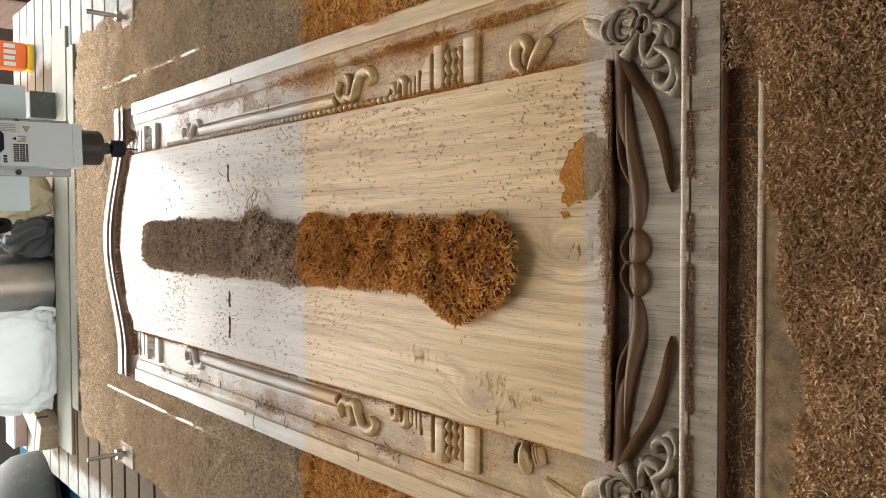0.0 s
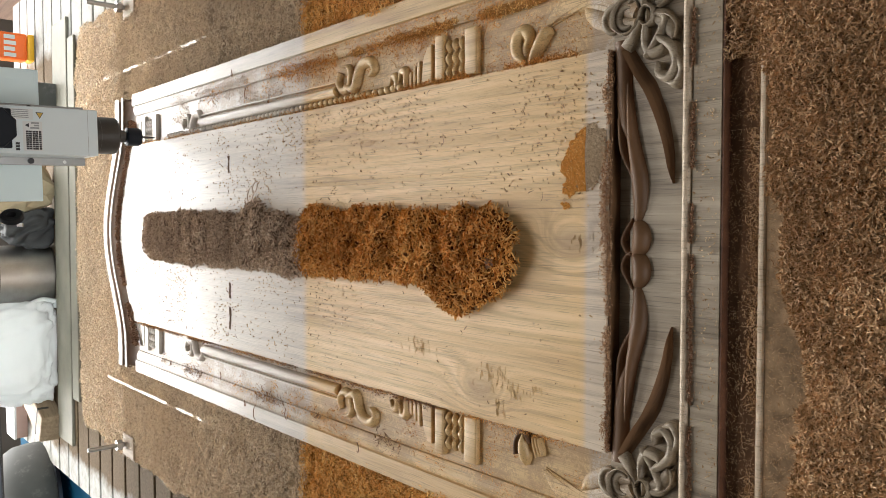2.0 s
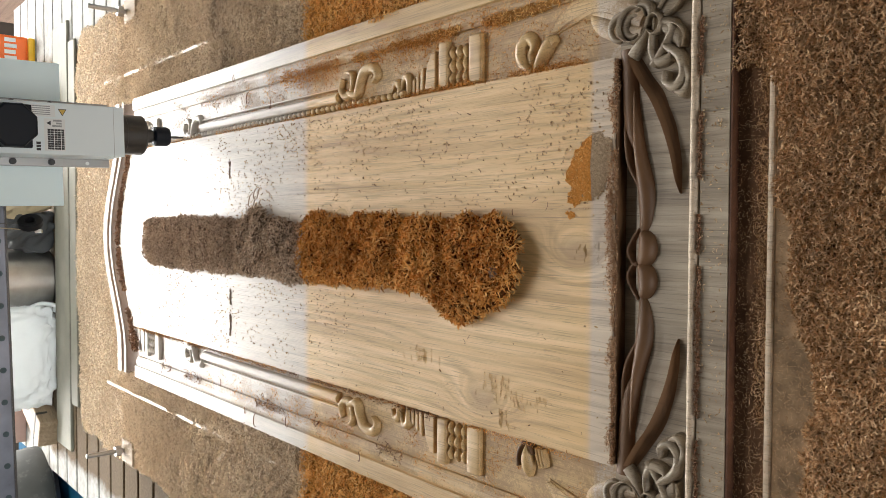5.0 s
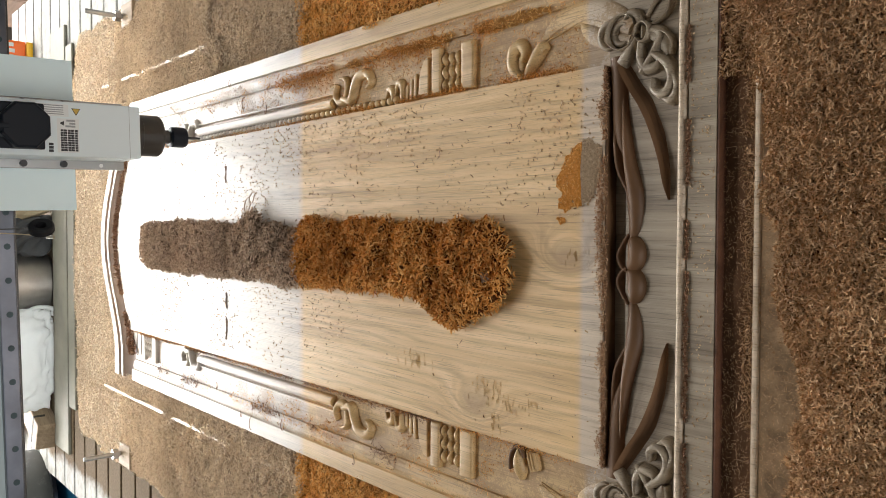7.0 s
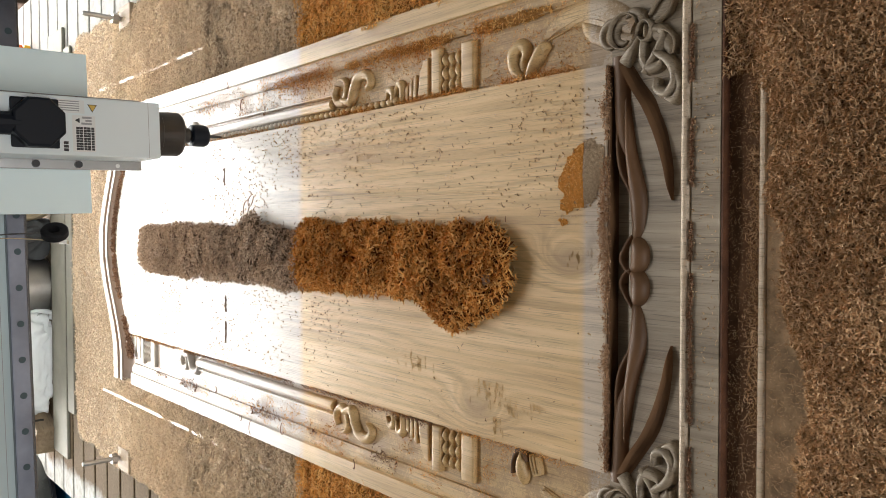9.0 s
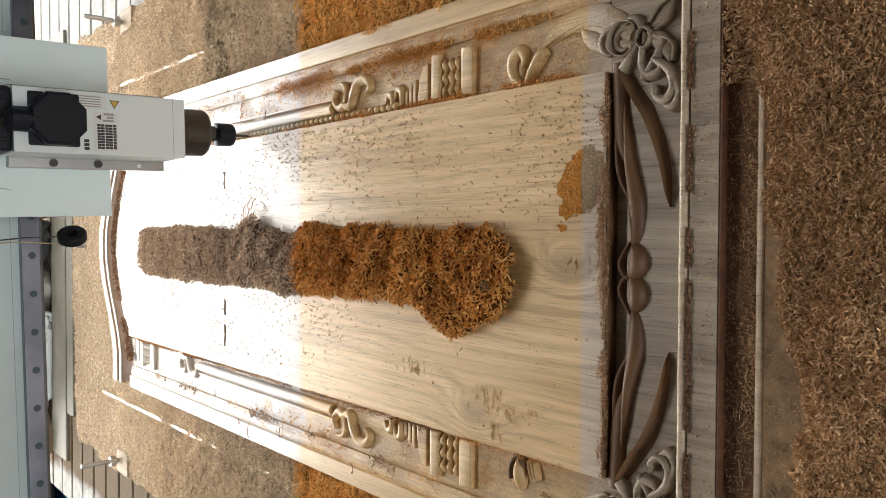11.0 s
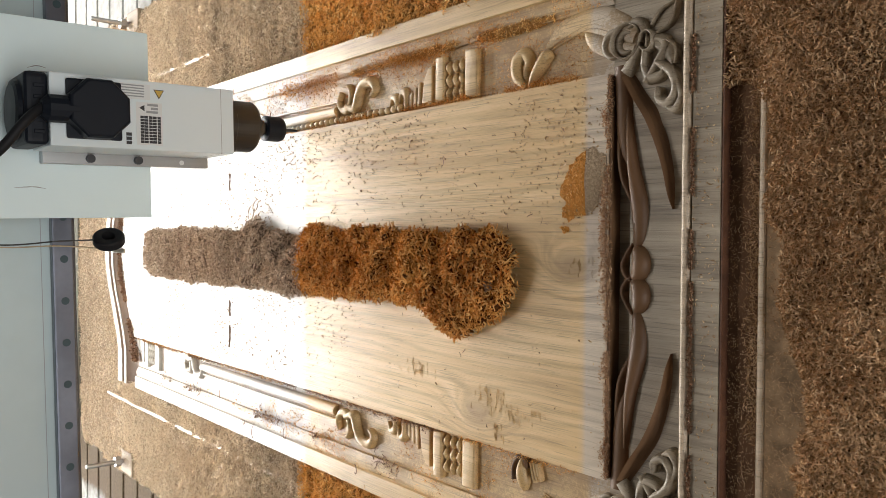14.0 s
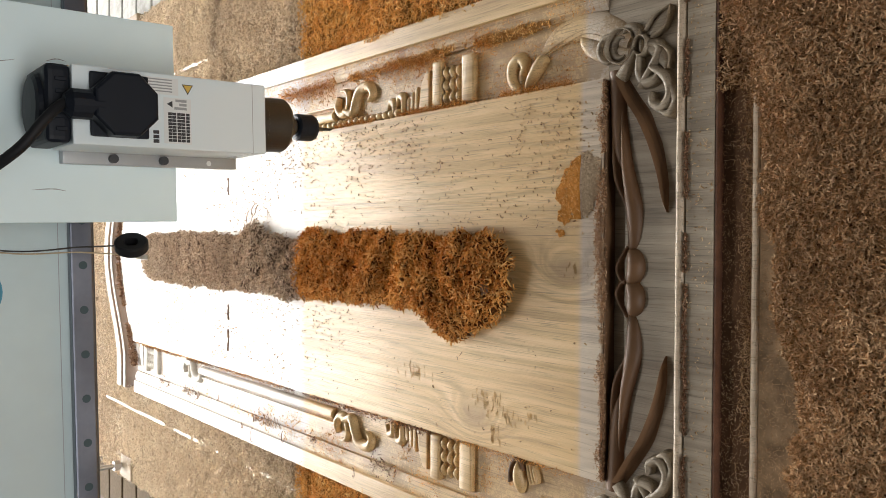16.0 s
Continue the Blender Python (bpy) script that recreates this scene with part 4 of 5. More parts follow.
# the blanket changes colour at the same painted tint edge
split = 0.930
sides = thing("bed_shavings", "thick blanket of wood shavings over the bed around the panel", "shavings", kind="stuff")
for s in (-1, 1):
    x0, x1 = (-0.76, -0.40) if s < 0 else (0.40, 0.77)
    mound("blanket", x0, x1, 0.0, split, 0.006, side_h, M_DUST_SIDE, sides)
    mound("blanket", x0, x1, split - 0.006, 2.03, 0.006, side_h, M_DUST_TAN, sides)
    curl_cloud("fresh_curls", scatter(27000, x0, x1, 0.15, split + 0.01, side_h, 0.008, 5 + s), M_SHAV_SIDE, 0.012, sides, "rust-orange tinted curls", lie=0.42, wide=(0.12, 0.22))
    curl_cloud("dry_curls", scatter(34000, x0, x1, split - 0.01, 2.03, side_h, 0.008, 8 + s), M_SHAV_TAN, 0.0125, sides, "grey-tan tinted curls", lie=0.42, wide=(0.12, 0.22))
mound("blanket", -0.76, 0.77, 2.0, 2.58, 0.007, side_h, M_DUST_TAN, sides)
curl_cloud("dry_curls", scatter(24000, -0.76, 0.77, 2.0, 2.58, side_h, 0.008, 12), M_SHAV_TAN, 0.0125, sides, "grey-tan tinted curls", lie=0.42, wide=(0.12, 0.22))


def near_h(x, y):
    d = max(0.0, 0.30 - x)
    edge = -0.010 - 0.042 * min(1.0, d / 0.12) - 0.010 * min(1.0, max(0.0, d - 0.12) / 0.15) - 0.028 * min(1.0, max(0.0, d - 0.27) / 0.13)
    edge += 0.016 * max(0.0, -0.18 - x) / 0.1 + 0.014 * fbm(x, y, 14, 4) + 0.006 * fbm(x, y, 60, 4)
    e = edge - y
    if e <= 0:
        return None
    return BED_Z + 0.0155 + 0.024 * min(1.0, e / 0.09) ** 0.8 + 0.007 * fbm(x, y, 12, 9) * min(1, e / 0.03)


near = thing("near_shavings", "deep brown heap of coarse wood curls on the spoil board", "shavings", kind="stuff")
mound("heap_body", -0.62, 0.62, -0.50, 0.0, 0.009, near_h, M_DUST_NEAR, near)
curl_cloud("coarse_curls", scatter(72000, -0.36, 0.38, -0.21, 0.0, near_h, 0.007, 21), M_SHAV_NEAR, 0.0098, near, "brown coarse curls", lie=0.48, wide=(0.10, 0.19))


def flat(z):
    return lambda x, y: z


# loose crumbs: along the field's edges, on the field, along the bead and on the near bed
loose = thing("loose_crumbs", "brown crumbs and curls scattered over the panel", "shavings", kind="stuff")
edge_near = [(x, 0.1555 + 0.002 * fbm(x, 5, 24, 3) + random.gauss(0, 0.0020), -0.003 + random.random() * 0.006) for x in np.linspace(-0.255, 0.255, 2600) if fbm(x, 0, 30, 3) > -0.3]
edge_near += [(random.gauss(cx, w), 0.1575 + abs(random.gauss(0, 0.004)), random.random() * 0.006) for cx, w, n in ((0.085, 0.025, 420), (0.045, 0.018, 260), (0.205, 0.008, 120), (-0.01, 0.02, 160), (-0.12, 0.012, 60), (-0.225, 0.008, 60)) for _ in range(n)]
curl_cloud("edge_curls", edge_near, M_SHAV_EDGE, 0.0055, loose, wide=(0.12, 0.24))
far_edge = [(x, warp(x, 1.893) + random.gauss(0.004, 0.009), -0.008 + random.random() * 0.012) for x in np.linspace(-0.33, 0.33, 3800) if fbm(x, 2, 9, 3) > -0.35]
curl_cloud("edge_curls", far_edge, M_SHAV_RUST, 0.017, loose, wide=(0.1, 0.25))
bead_row = [(x, 0.0345 + 0.0015 * fbm(x, 3, 30, 3) + random.gauss(0, 0.0010), 0.0005 + random.random() * 0.003) for x in np.linspace(-0.38, 0.38, 2400) if fbm(x, 0, 18, 6) > -0.15]
curl_cloud("bead_curls", bead_row, M_SHAV_RUST, 0.006, loose, wide=(0.12, 0.3))
for s in (-1, 1):
    row = [(s * (FIELD - 0.001 + abs(random.gauss(0, 0.004))), y, -0.001 + random.random() * 0.003) for y in np.linspace(0.2, 1.87, 1700) if fbm(s, y, 7, 2) > -0.2]
    curl_cloud("edge_curls", row, M_SHAV_WARM, 0.007, loose)
    row = [(s * (0.345 + random.gauss(0, 0.012)), y, -0.007 + random.random() * 0.003) for y in np.linspace(0.35, 1.5, 900) if fbm(s, y, 5, 4) > 0.0]
    curl_cloud("moulding_curls", row, M_SHAV_WARM, 0.009, loose)
crumbs = scatter(2800, -0.25, 0.25, 0.17, 1.88, flat(0.0010), 0.001, 31, lambda x, y: (0.08 + 0.9 * (x > 0.06) * (0.3 if y > 1.3 else 1.0) + 0.75 * (x < -0.08 and y > 0.7)) * max(0.06, min(1.0, 0.35 + 1.3 * fbm(x, y, 6, 1))))
curl_cloud("crumbs", crumbs, M_CRUMB, 0.0048, loose, lie=0.4, wide=(0.18, 0.6))
curl_cloud("crumbs", scatter(260, -0.24, 0.25, 0.2, 1.85, flat(0.0010), 0.002, 36, lambda x, y: 0.15 + 0.85 * (x > 0.05)), M_SHAV_RUST, 0.011, loose, lie=0.3)
curl_cloud("crumbs", scatter(500, -0.4, 0.4, 0.002, 0.034, flat(0.0010), 0.001, 32), M_CRUMB, 0.0045, loose, lie=0.3, wide=(0.15, 0.4))
curl_cloud("crumbs", scatter(9500, -0.40, 0.40, -0.115, -0.003, lambda x, y: BED_Z + (0.0125 if y > -0.040 else 0.0165), 0.002, 33), M_SHAV_NEAR, 0.005, loose, lie=0.3)
curl_cloud("crumbs", scatter(2200, 0.22, 0.42, -0.038, -0.002, flat(BED_Z + 0.011), 0.016, 34), M_SHAV_NEAR, 0.011, loose)
def strip_h(x, y):
    return BED_Z + 0.011 + 0.002 * fbm(x, y, 22, 2) + 0.001 * fbm(x, y, 90, 5) + 0.010 * max(0.0, x - 0.22)
mound("bed_dust", -0.45, 0.45, -0.0405, -0.003, 0.004, strip_h, M_STRIP, loose)
row = [(x, -0.034 + random.gauss(0, 0.005), BED_Z + 0.012 + random.random() * 0.005) for x in np.linspace(-0.36, 0.36, 2400) if fbm(x, 1, 8, 3) > -0.35]
curl_cloud("edge_curls", row, M_SHAV_NEAR, 0.008, loose)
# dust lodged in the carved side frames
def sunk(x, y):
    return stile_z(x, y) + 0.001 if fbm(x, y, 10, 11) + (0.25 if x > 0 else -0.1) - 0.9 * max(0.0, y - 0.8) > 0 else None
for s in (-1, 1):
    a, b = (0.26, 0.372) if s > 0 else (-0.372, -0.26)
    curl_cloud("frame_curls", scatter(4200 if s > 0 else 2200, a, b, 0.17, 1.2, sunk, 0.002, 51 + s), M_SHAV_WARM, 0.0065, loose, lie=0.3)
row = [(0.347 + random.gauss(0, 0.011), y, -0.008 + random.random() * 0.006) for y in np.linspace(0.36, 1.02, 2600) if fbm(2, y, 6, 4) > -0.15]
curl_cloud("moulding_curls", row, M_SHAV_WARM, 0.009, loose)
row = [(-0.352 + random.gauss(0, 0.010), y, -0.008 + random.random() * 0.004) for y in np.linspace(0.6, 1.7, 1500) if fbm(4, y, 7, 4) > 0.05]
curl_cloud("moulding_curls", row, M_SHAV_RUST, 0.011, loose)
def worn(x, y):
    return stile_z(x, y) + 0.001 if fbm(x, y, 12, 21) > -0.05 else None
curl_cloud("frame_curls", scatter(3400, 0.295, 0.366, 1.0, 1.62, worn, 0.003, 71), M_SHAV_GREY, 0.0055, loose, lie=0.35)
curl_cloud("frame_curls", scatter(1100, -0.366, -0.262, 0.95, 1.62, worn, 0.002, 72), M_SHAV_GREY, 0.005, loose, lie=0.35)
row = [(-FIELD - abs(random.gauss(0.001, 0.004)), y, -0.004 + random.random() * 0.006) for y in np.linspace(0.5, 1.87, 2600) if fbm(8, y, 9, 2) > -0.3]
curl_cloud("edge_curls", row, M_SHAV_RUST, 0.0075, loose)
def groove_dust(x, y):
    u = (x - 0.349) / 0.010
    d = u * u + 1.1 * fbm(x, y, 16, 14) + 0.5 * fbm(x, y, 80, 15) + (0.5 if not 0.30 < y < 0.80 else 0.0)
    return stile_z(x, y) + 0.0012 + 0.004 * (0.12 - d) if d < 0.12 else None
mound("moulding_dust", 0.320, 0.3735, 0.2, 1.02, 0.002, groove_dust, M_DUST_SIDE, loose)
curl_cloud("moulding_curls", scatter(1500, 0.320, 0.3735, 0.2, 1.02, groove_dust, 0.004, 61), M_SHAV_SIDE, 0.008, loose, lie=0.4)
row = [(FIELD + 0.002 + abs(random.gauss(0, 0.004)), y, -0.010 + random.random() * 0.012) for y in np.linspace(0.17, 0.80, 2200) if fbm(6, y, 9, 4) > -0.2]
curl_cloud("edge_curls", row, M_SHAV_WARM, 0.008, loose)
# rust-coloured dust patch on the field; its near half takes the painted grey tint
def patch_h(x, y):
    r = math.hypot((x - 0.122) / 0.052, (y - 0.196 - 0.42 * (0.122 - x)) / 0.036) + 0.30 * fbm(x, y, 26, 2) + 0.14 * fbm(x, y, 90, 7)
    return 0.0008 + 0.0040 * (1 - r) if r < 1 else None
def patch_far(x, y):
    return patch_h(x, y) if y > 0.1905 else None
def patch_near(x, y):
    return patch_h(x, y) if y < 0.1925 else None
mound("dust_patch", 0.04, 0.20, 0.159, 0.29, 0.0011, patch_far, M_PATCH, loose)
mound("dust_patch", 0.04, 0.20, 0.159, 0.29, 0.0011, patch_near, M_PATCH_DULL, loose)
curl_cloud("patch_curls", scatter(420, 0.04, 0.20, 0.193, 0.29, patch_far, 0.002, 41), M_SHAV_SIDE, 0.0055, loose, lie=0.3)


# torn grain, cracks and odd bits on the field
def crack_h(x, y):
    d = abs(y - 1.25 - 0.010 * noise.noise(Vector((x * 30, 1, 0)))) / 0.006 + 0.55 * fbm(x, y, 60, 5) + 0.6 * fbm(x, y, 240, 8)
    return 0.0006 if d < 1 and (-0.215 < x < -0.105 or 0.15 < x < 0.215) and fbm(x, 3, 22, 9) > -0.3 else None
mound("glue_streak", -0.22, 0.22, 1.23, 1.27, 0.0009, crack_h, M_DUST_NEAR, loose)


def torn(cx, cy, w, l, n, seed):
    rng = random.Random(seed)
    rows = [(cx + rng.uniform(-w, w), cy + rng.gauss(0, l), 0.0006) for _ in range(n)]
    verts, faces = [], []
    for x, y, z in rows:
        ln, wd = rng.uniform(0.003, 0.008), rng.uniform(0.0003, 0.0008)
        k = len(verts)
        verts += [(x - ln, y, 0.0003), (x, y - wd, 0.0004), (x + ln, y, 0.0003), (x, y + wd * 2.2, 0.0013)]
        faces += [(k, k + 1, k + 3), (k + 1, k + 2, k + 3)]
    mesh_part("torn_grain", verts, faces, M_TEAK, loose)


for args in ((-0.165, 0.545, 0.012, 0.022, 26, 1), (-0.185, 0.37, 0.010, 0.02, 22, 2), (-0.205, 0.31, 0.012, 0.03, 34, 3), (-0.235, 0.35, 0.012, 0.006, 16, 4), (0.012, 0.20, 0.01, 0.012, 14, 5)):
    torn(*args)
chip = tagged(part("wood_chip", box(-0.009, 0.009, -0.007, 0.007, -0.0015, 0.0015, 0.0008, 1), M_TEAK_DARK), "small flat wood chip lying on the heap", "chip")
chip.matrix_world = pose(-0.018, 0.345, 0.0285, 18, 12, 30)
for a, b, c in ((0.098, 1.11, 0.017), (0.112, 1.09, 0.013)):
    ring = [(a + c * math.cos(t), b + 0.8 * c * math.sin(t), 0.010 + 0.009 * math.sin(t * 0.5)) for t in np.linspace(0.3, 5.2, 30)]
    tagged(part("long_curl", tube(ring, 0.0011, 6), M_SHAV_GREY, smooth=True), "long thin looping wood curl beside the heap", "shaving", group="long curls")

for x, y, r, a in ((-0.385, 1.12, 0.014, 0.2), (-0.37, 1.17, 0.010, 1.4), (-0.33, 1.30, 0.009, 2.2), (-0.36, 0.98, 0.012, 0.8), (0.325, 1.15, 0.013, 0.4), (0.30, 1.05, 0.010, 2.0), (0.38, 1.22, 0.010, 1.0), (-0.375, 0.72, 0.009, 2.6)):
    ring = [(x + r * (1 + 0.25 * t / 6) * math.cos(t + a), y + 0.7 * r * math.sin(t + a), 0.0018 + 0.0035 * abs(math.sin(t * 0.5))) for t in np.linspace(0.0, 3.4, 26)]
    tagged(part("thin_curl", tube(ring, 0.0008, 6), M_SHAV_RUST, smooth=True), "thin brown looping wood curl on the frame", "shaving", group="thin curls")


# ---- clamps ----
def hold_down(x, y):
    c = thing("hold_down_clamp", "upright steel bolt through a small wooden hold-down block", "clamp", "clamps on the bed", at=(x, y, BED_Z))
    part("block", box(-0.035, 0.035, -0.05, 0.045, 0.001, 0.022, 0.004), M_BLOCK, c, "worn wooden block")
    part("bolt", lathe([(0.007, 0.0), (0.007, 0.125), (0.005, 0.130)], 12, at=(0.0, 0.03, 0.0)), M_BRIGHT, c)
    part("nut", lathe([(0.016, 0.030), (0.016, 0.046)], 6, at=(0.0, 0.03, 0.0)), M_BRIGHT, c)


hold_down(-0.655, 1.985)
hold_down(0.675, 1.93)


# ---- things beyond the panel ----
def far_things():
    tagged(part("edge_plank", box(-0.62, 0.70, 2.535, 2.612, BED_Z + 0.001, BED_Z + 0.010, 0.002, 1), M_PLANK), "narrow greyish plank lying across the far bed", "plank")
    tagged(part("edge_plank", box(-0.80, 0.78, 2.62, 2.805, BED_Z + 0.001, BED_Z + 0.012, 0.002, 1), M_PLANK), "greyish plank lying across the far bed", "plank")
    can = thing("steel_canister", "scuffed stainless steel canister standing on the bed", "canister", at=(-0.177, 2.93, BED_Z))
    part("body", lathe([(0.108, 0.001), (0.118, 0.012), (0.118, 0.26), (0.112, 0.27), (0.118, 0.28), (0.118, 0.42), (0.10, 0.43)], 96), M_BRIGHT, can, smooth=False)
    part("band", lathe([(0.1195, 0.20), (0.121, 0.203), (0.121, 0.217), (0.1195, 0.22)], 40), M_GUN, can)
    sack = thing("white_sack", "limp white plastic sack with a twisted neck standing on the bed", "sack", at=(-0.465, 2.93, BED_Z))
    bm = bmesh.new()
    bmesh.ops.create_icosphere(bm, subdivisions=5, radius=1.0)
    for v in bm.verts:
        p = v.co.copy()
        q = Vector([math.copysign(abs(c) ** 0.55, c) for c in p])
        k = 0.95 + 0.10 * noise.noise(p * 1.7) + 0.24 * abs(noise.noise(Vector((p.x * 4.5 + p.z * 2, p.y * 3, p.z * 1.5)))) + 0.12 * abs(noise.noise(p * 6)) + 0.02 * noise.noise(p * 15)
        lean = 1.0 - 0.25 * max(0.0, q.z)
        v.co = Vector((q.x * 0.205 * k * lean, q.y * 0.115 * k * lean, max(0.001, (q.z * k + 0.95) * 0.17)))
    part("bag", bm, M_SACK, sack, smooth=True)
    part("neck", tube(spline([(0.17, -0.10, 0.0065), (0.19, -0.115, 0.010), (0.20, -0.10, 0.06), (0.18, -0.07, 0.10)], 16), lambda t: 0.012 - 0.006 * t, 8), M_SACK, sack, smooth=True)
    blk = thing("wood_offcut", "notched pale wooden beam offcut resting on the bed", "offcut", at=(-0.715, 2.94, BED_Z))
    blk.rotation_euler = (0, 0, radians(-22))
    part("beam", box(-0.055, 0.055, -0.14, 0.20, 0.001, 0.075, 0.006), M_BLOCK, blk)
    part("notch", box(-0.0555, 0.0555, -0.080, -0.067, 0.035, 0.0756), M_GAP, blk, "dark sawn notch")
    bm = bmesh.new()
    bmesh.ops.create_icosphere(bm, subdivisions=5, radius=1.0)
    for v in bm.verts:
        p = v.co.copy()
        k = 0.85 + 0.34 * noise.noise(p * 1.3 + Vector((5, 0, 0))) + 0.55 * abs(noise.noise(Vector((p.x * 2.2 + p.z, p.y * 2.0, p.z * 1.1)))) + 0.05 * abs(noise.noise(p * 8))
        v.co = Vector((p.x * 0.085 * k, p.y * 0.08 * k, max(0.001, p.z * 0.10 * k + 0.09)))
    rag = tagged(part("rag", bm, M_CLOTH, smooth=True), "crumpled dark grey rag on the bed", "rag")
    rag.location = (0.02, 2.90, BED_Z)
    bm = bmesh.new()
    bmesh.ops.create_icosphere(bm, subdivisions=3, radius=1.0)
    for v in bm.verts:
        p = v.co.copy()
        k = 0.9 + 0.3 * noise.noise(p * 1.8 + Vector((1, 4, 0))) + 0.35 * abs(noise.noise(Vector((p.x * 5, p.y * 5, p.z * 2)))) + 0.1 * abs(noise.noise(p * 11))
        v.co = Vector((p.x * 0.115 * k, p.y * 0.06 * k, max(0.001, p.z * 0.16 * k + 0.15)))
    bag = tagged(part("tan_bag", bm, M_TAPE), "crinkled tan plastic bag leaning upright on the bed", "bag")
    bag.location = (0.165, 2.865, BED_Z)
    car = thing("drink_carton", "bright orange and amber drink carton standing on the bed", "carton", at=(0.745, 3.14, BED_Z))
    part("body", box(-0.055, 0.055, -0.035, 0.035, 0.028, 0.24, 0.012), M_ORANGE, car)
    part("foot", box(-0.0545, 0.0545, -0.0345, 0.0345, 0.001, 0.0275, 0.008), M_AMBER, car)
    for k in range(4):
        bm = box(-0.045 + 0.024 * k, -0.029 + 0.024 * k, -0.0375, -0.0352, 0.07 + 0.004 * (k % 2), 0.115, 0.001, 1)
        part("printed_shape", bm, M_LABEL, car)
    tagged(part("dark_box", box(-0.05, 0.05, -0.06, 0.06, 0.001, 0.10, 0.006), M_GREYMETAL), "small dark box standing on the bed", "box").location = (0.505, 2.82, BED_Z)
    pink = thing("cardboard_box", "pale pinkish cardboard box on the far end of the bed", "box", at=(-0.83, 3.42, BED_Z))
    part("body", box(-0.09, 0.09, -0.07, 0.07, 0.001, 0.045, 0.003), M_PINK, pink)
    part("lid", box(-0.093, 0.093, -0.073, 0.073, 0.0455, 0.056, 0.002), M_LABEL, pink)
    tool = thing("tool_tray", "dark tray of tools on the far end of the bed", "tray", at=(-0.66, 3.40, BED_Z))
    part("tray", box(-0.07, 0.06, -0.07, 0.07, 0.001, 0.05, 0.004), M_GREYMETAL, tool)
    for k in range(4):
        part("tool", lathe([(0.006, 0.05), (0.006, 0.10 + 0.015 * (k % 3)), (0.004, 0.105 + 0.015 * (k % 3))], 10, at=(-0.05 + 0.03 * k, -0.03 + 0.02 * (k % 2), 0)), (M_RUBBER, M_SHED, M_STEEL, M_ORANGE)[k], tool)
    crate = thing("timber_crate", "dark brown slatted timber crate on the floor", "crate", at=(1.45, 3.9, FLOOR_Z))
    for k in range(6):
        part("slat", box(-0.36 + 0.12 * k, -0.25 + 0.12 * k, -0.3, -0.27, 0.0, 0.98, 0.004, 1), M_SHED, crate)
    part("body", box(-0.36, 0.35, -0.27, 0.3, 0.0, 0.96, 0.005, 1), M_SHED, crate)
    mot = thing("motor_cover", "dark domed motor cover on the blue side beam", "motor", at=(-1.13, 3.12, -0.046))
    part("dome", lathe([(0.235, 0.0), (0.235, 0.06), (0.226, 0.12), (0.19, 0.175), (0.12, 0.208), (0.01, 0.22)], 40), M_GREYMETAL, mot, smooth=True)
    part("flange", lathe([(0.25, 0.0005), (0.25, 0.014), (0.236, 0.015)], 40), M_STEEL, mot)


far_things()


# ---- gantry and spindle ----
def gantry():
    g = thing("gantry", "pale grey-blue router gantry beam with a steel linear rail", "gantry")
    part("beam", box(-1.16, 1.18, 0.270, 0.50, 0.354, 0.64, 0.004), M_GIRDER, g)
    low = part("rail", box(-1.10, 1.12, 0.248, 0.2695, 0.362, 0.4005, 0.003), M_STEEL, g, "dark steel linear rail with countersunk holes")
    high = part("rail", box(-1.10, 1.12, 0.248, 0.2695, 0.595, 0.621, 0.003), M_STEEL, g, "dark steel linear rail with countersunk holes")
    part("rail_seat", box(-1.12, 1.14, 0.264, 0.2698, 0.3552, 0.3632, 0.001, 1), M_GUN, g)
    hole = None
    for row in (0.380, 0.608):
        for k in range(27):
            x = -1.05 + 0.0815 * k
            if hole is None:
                ob = part("rail_hole", lathe([(0.0075, 0.2470), (0.0075, 0.2476)], 16, "y"), M_HOLE, low)
                hole = ob.data
            else:
                ob = new("rail_hole", hole)
                ob.parent = low if row < 0.5 else high
            ob.location = (x, 0, row)
    part("seam", box(-1.15, 1.17, 0.2696, 0.2705, 0.4150, 0.4162), M_INKG, g, "thin sheet seam")
    # blue lettering, only in plain shapes
    part("lettering", lathe([(0.055, 0.2684), (0.055, 0.2692)], 36, "y", (-0.032, 0, 0.562)), M_LOGO, g)
    part("lettering", lathe([(0.030, 0.2676), (0.030, 0.2690)], 36, "y", (-0.032, 0, 0.562)), M_GIRDER, g)
    part("lettering", box(0.046, 0.084, 0.2684, 0.2692, 0.512, 0.62), M_LOGO, g)
    part("lettering", box(0.098, 0.120, 0.2684, 0.2692, 0.512, 0.62), M_LOGO, g)
    # the beam sits a little out of level on its uprights
    for ob in [o for o in g.children]:
        ob.rotation_euler = (0, radians(-1.4), 0)
    for s in (-1, 1):
        x = 1.17 if s > 0 else -1.15
        part("upright", box(x - 0.05, x + 0.05, 0.24, 0.56, -0.045, 0.78, 0.006), M_BEAM, g)
    return g


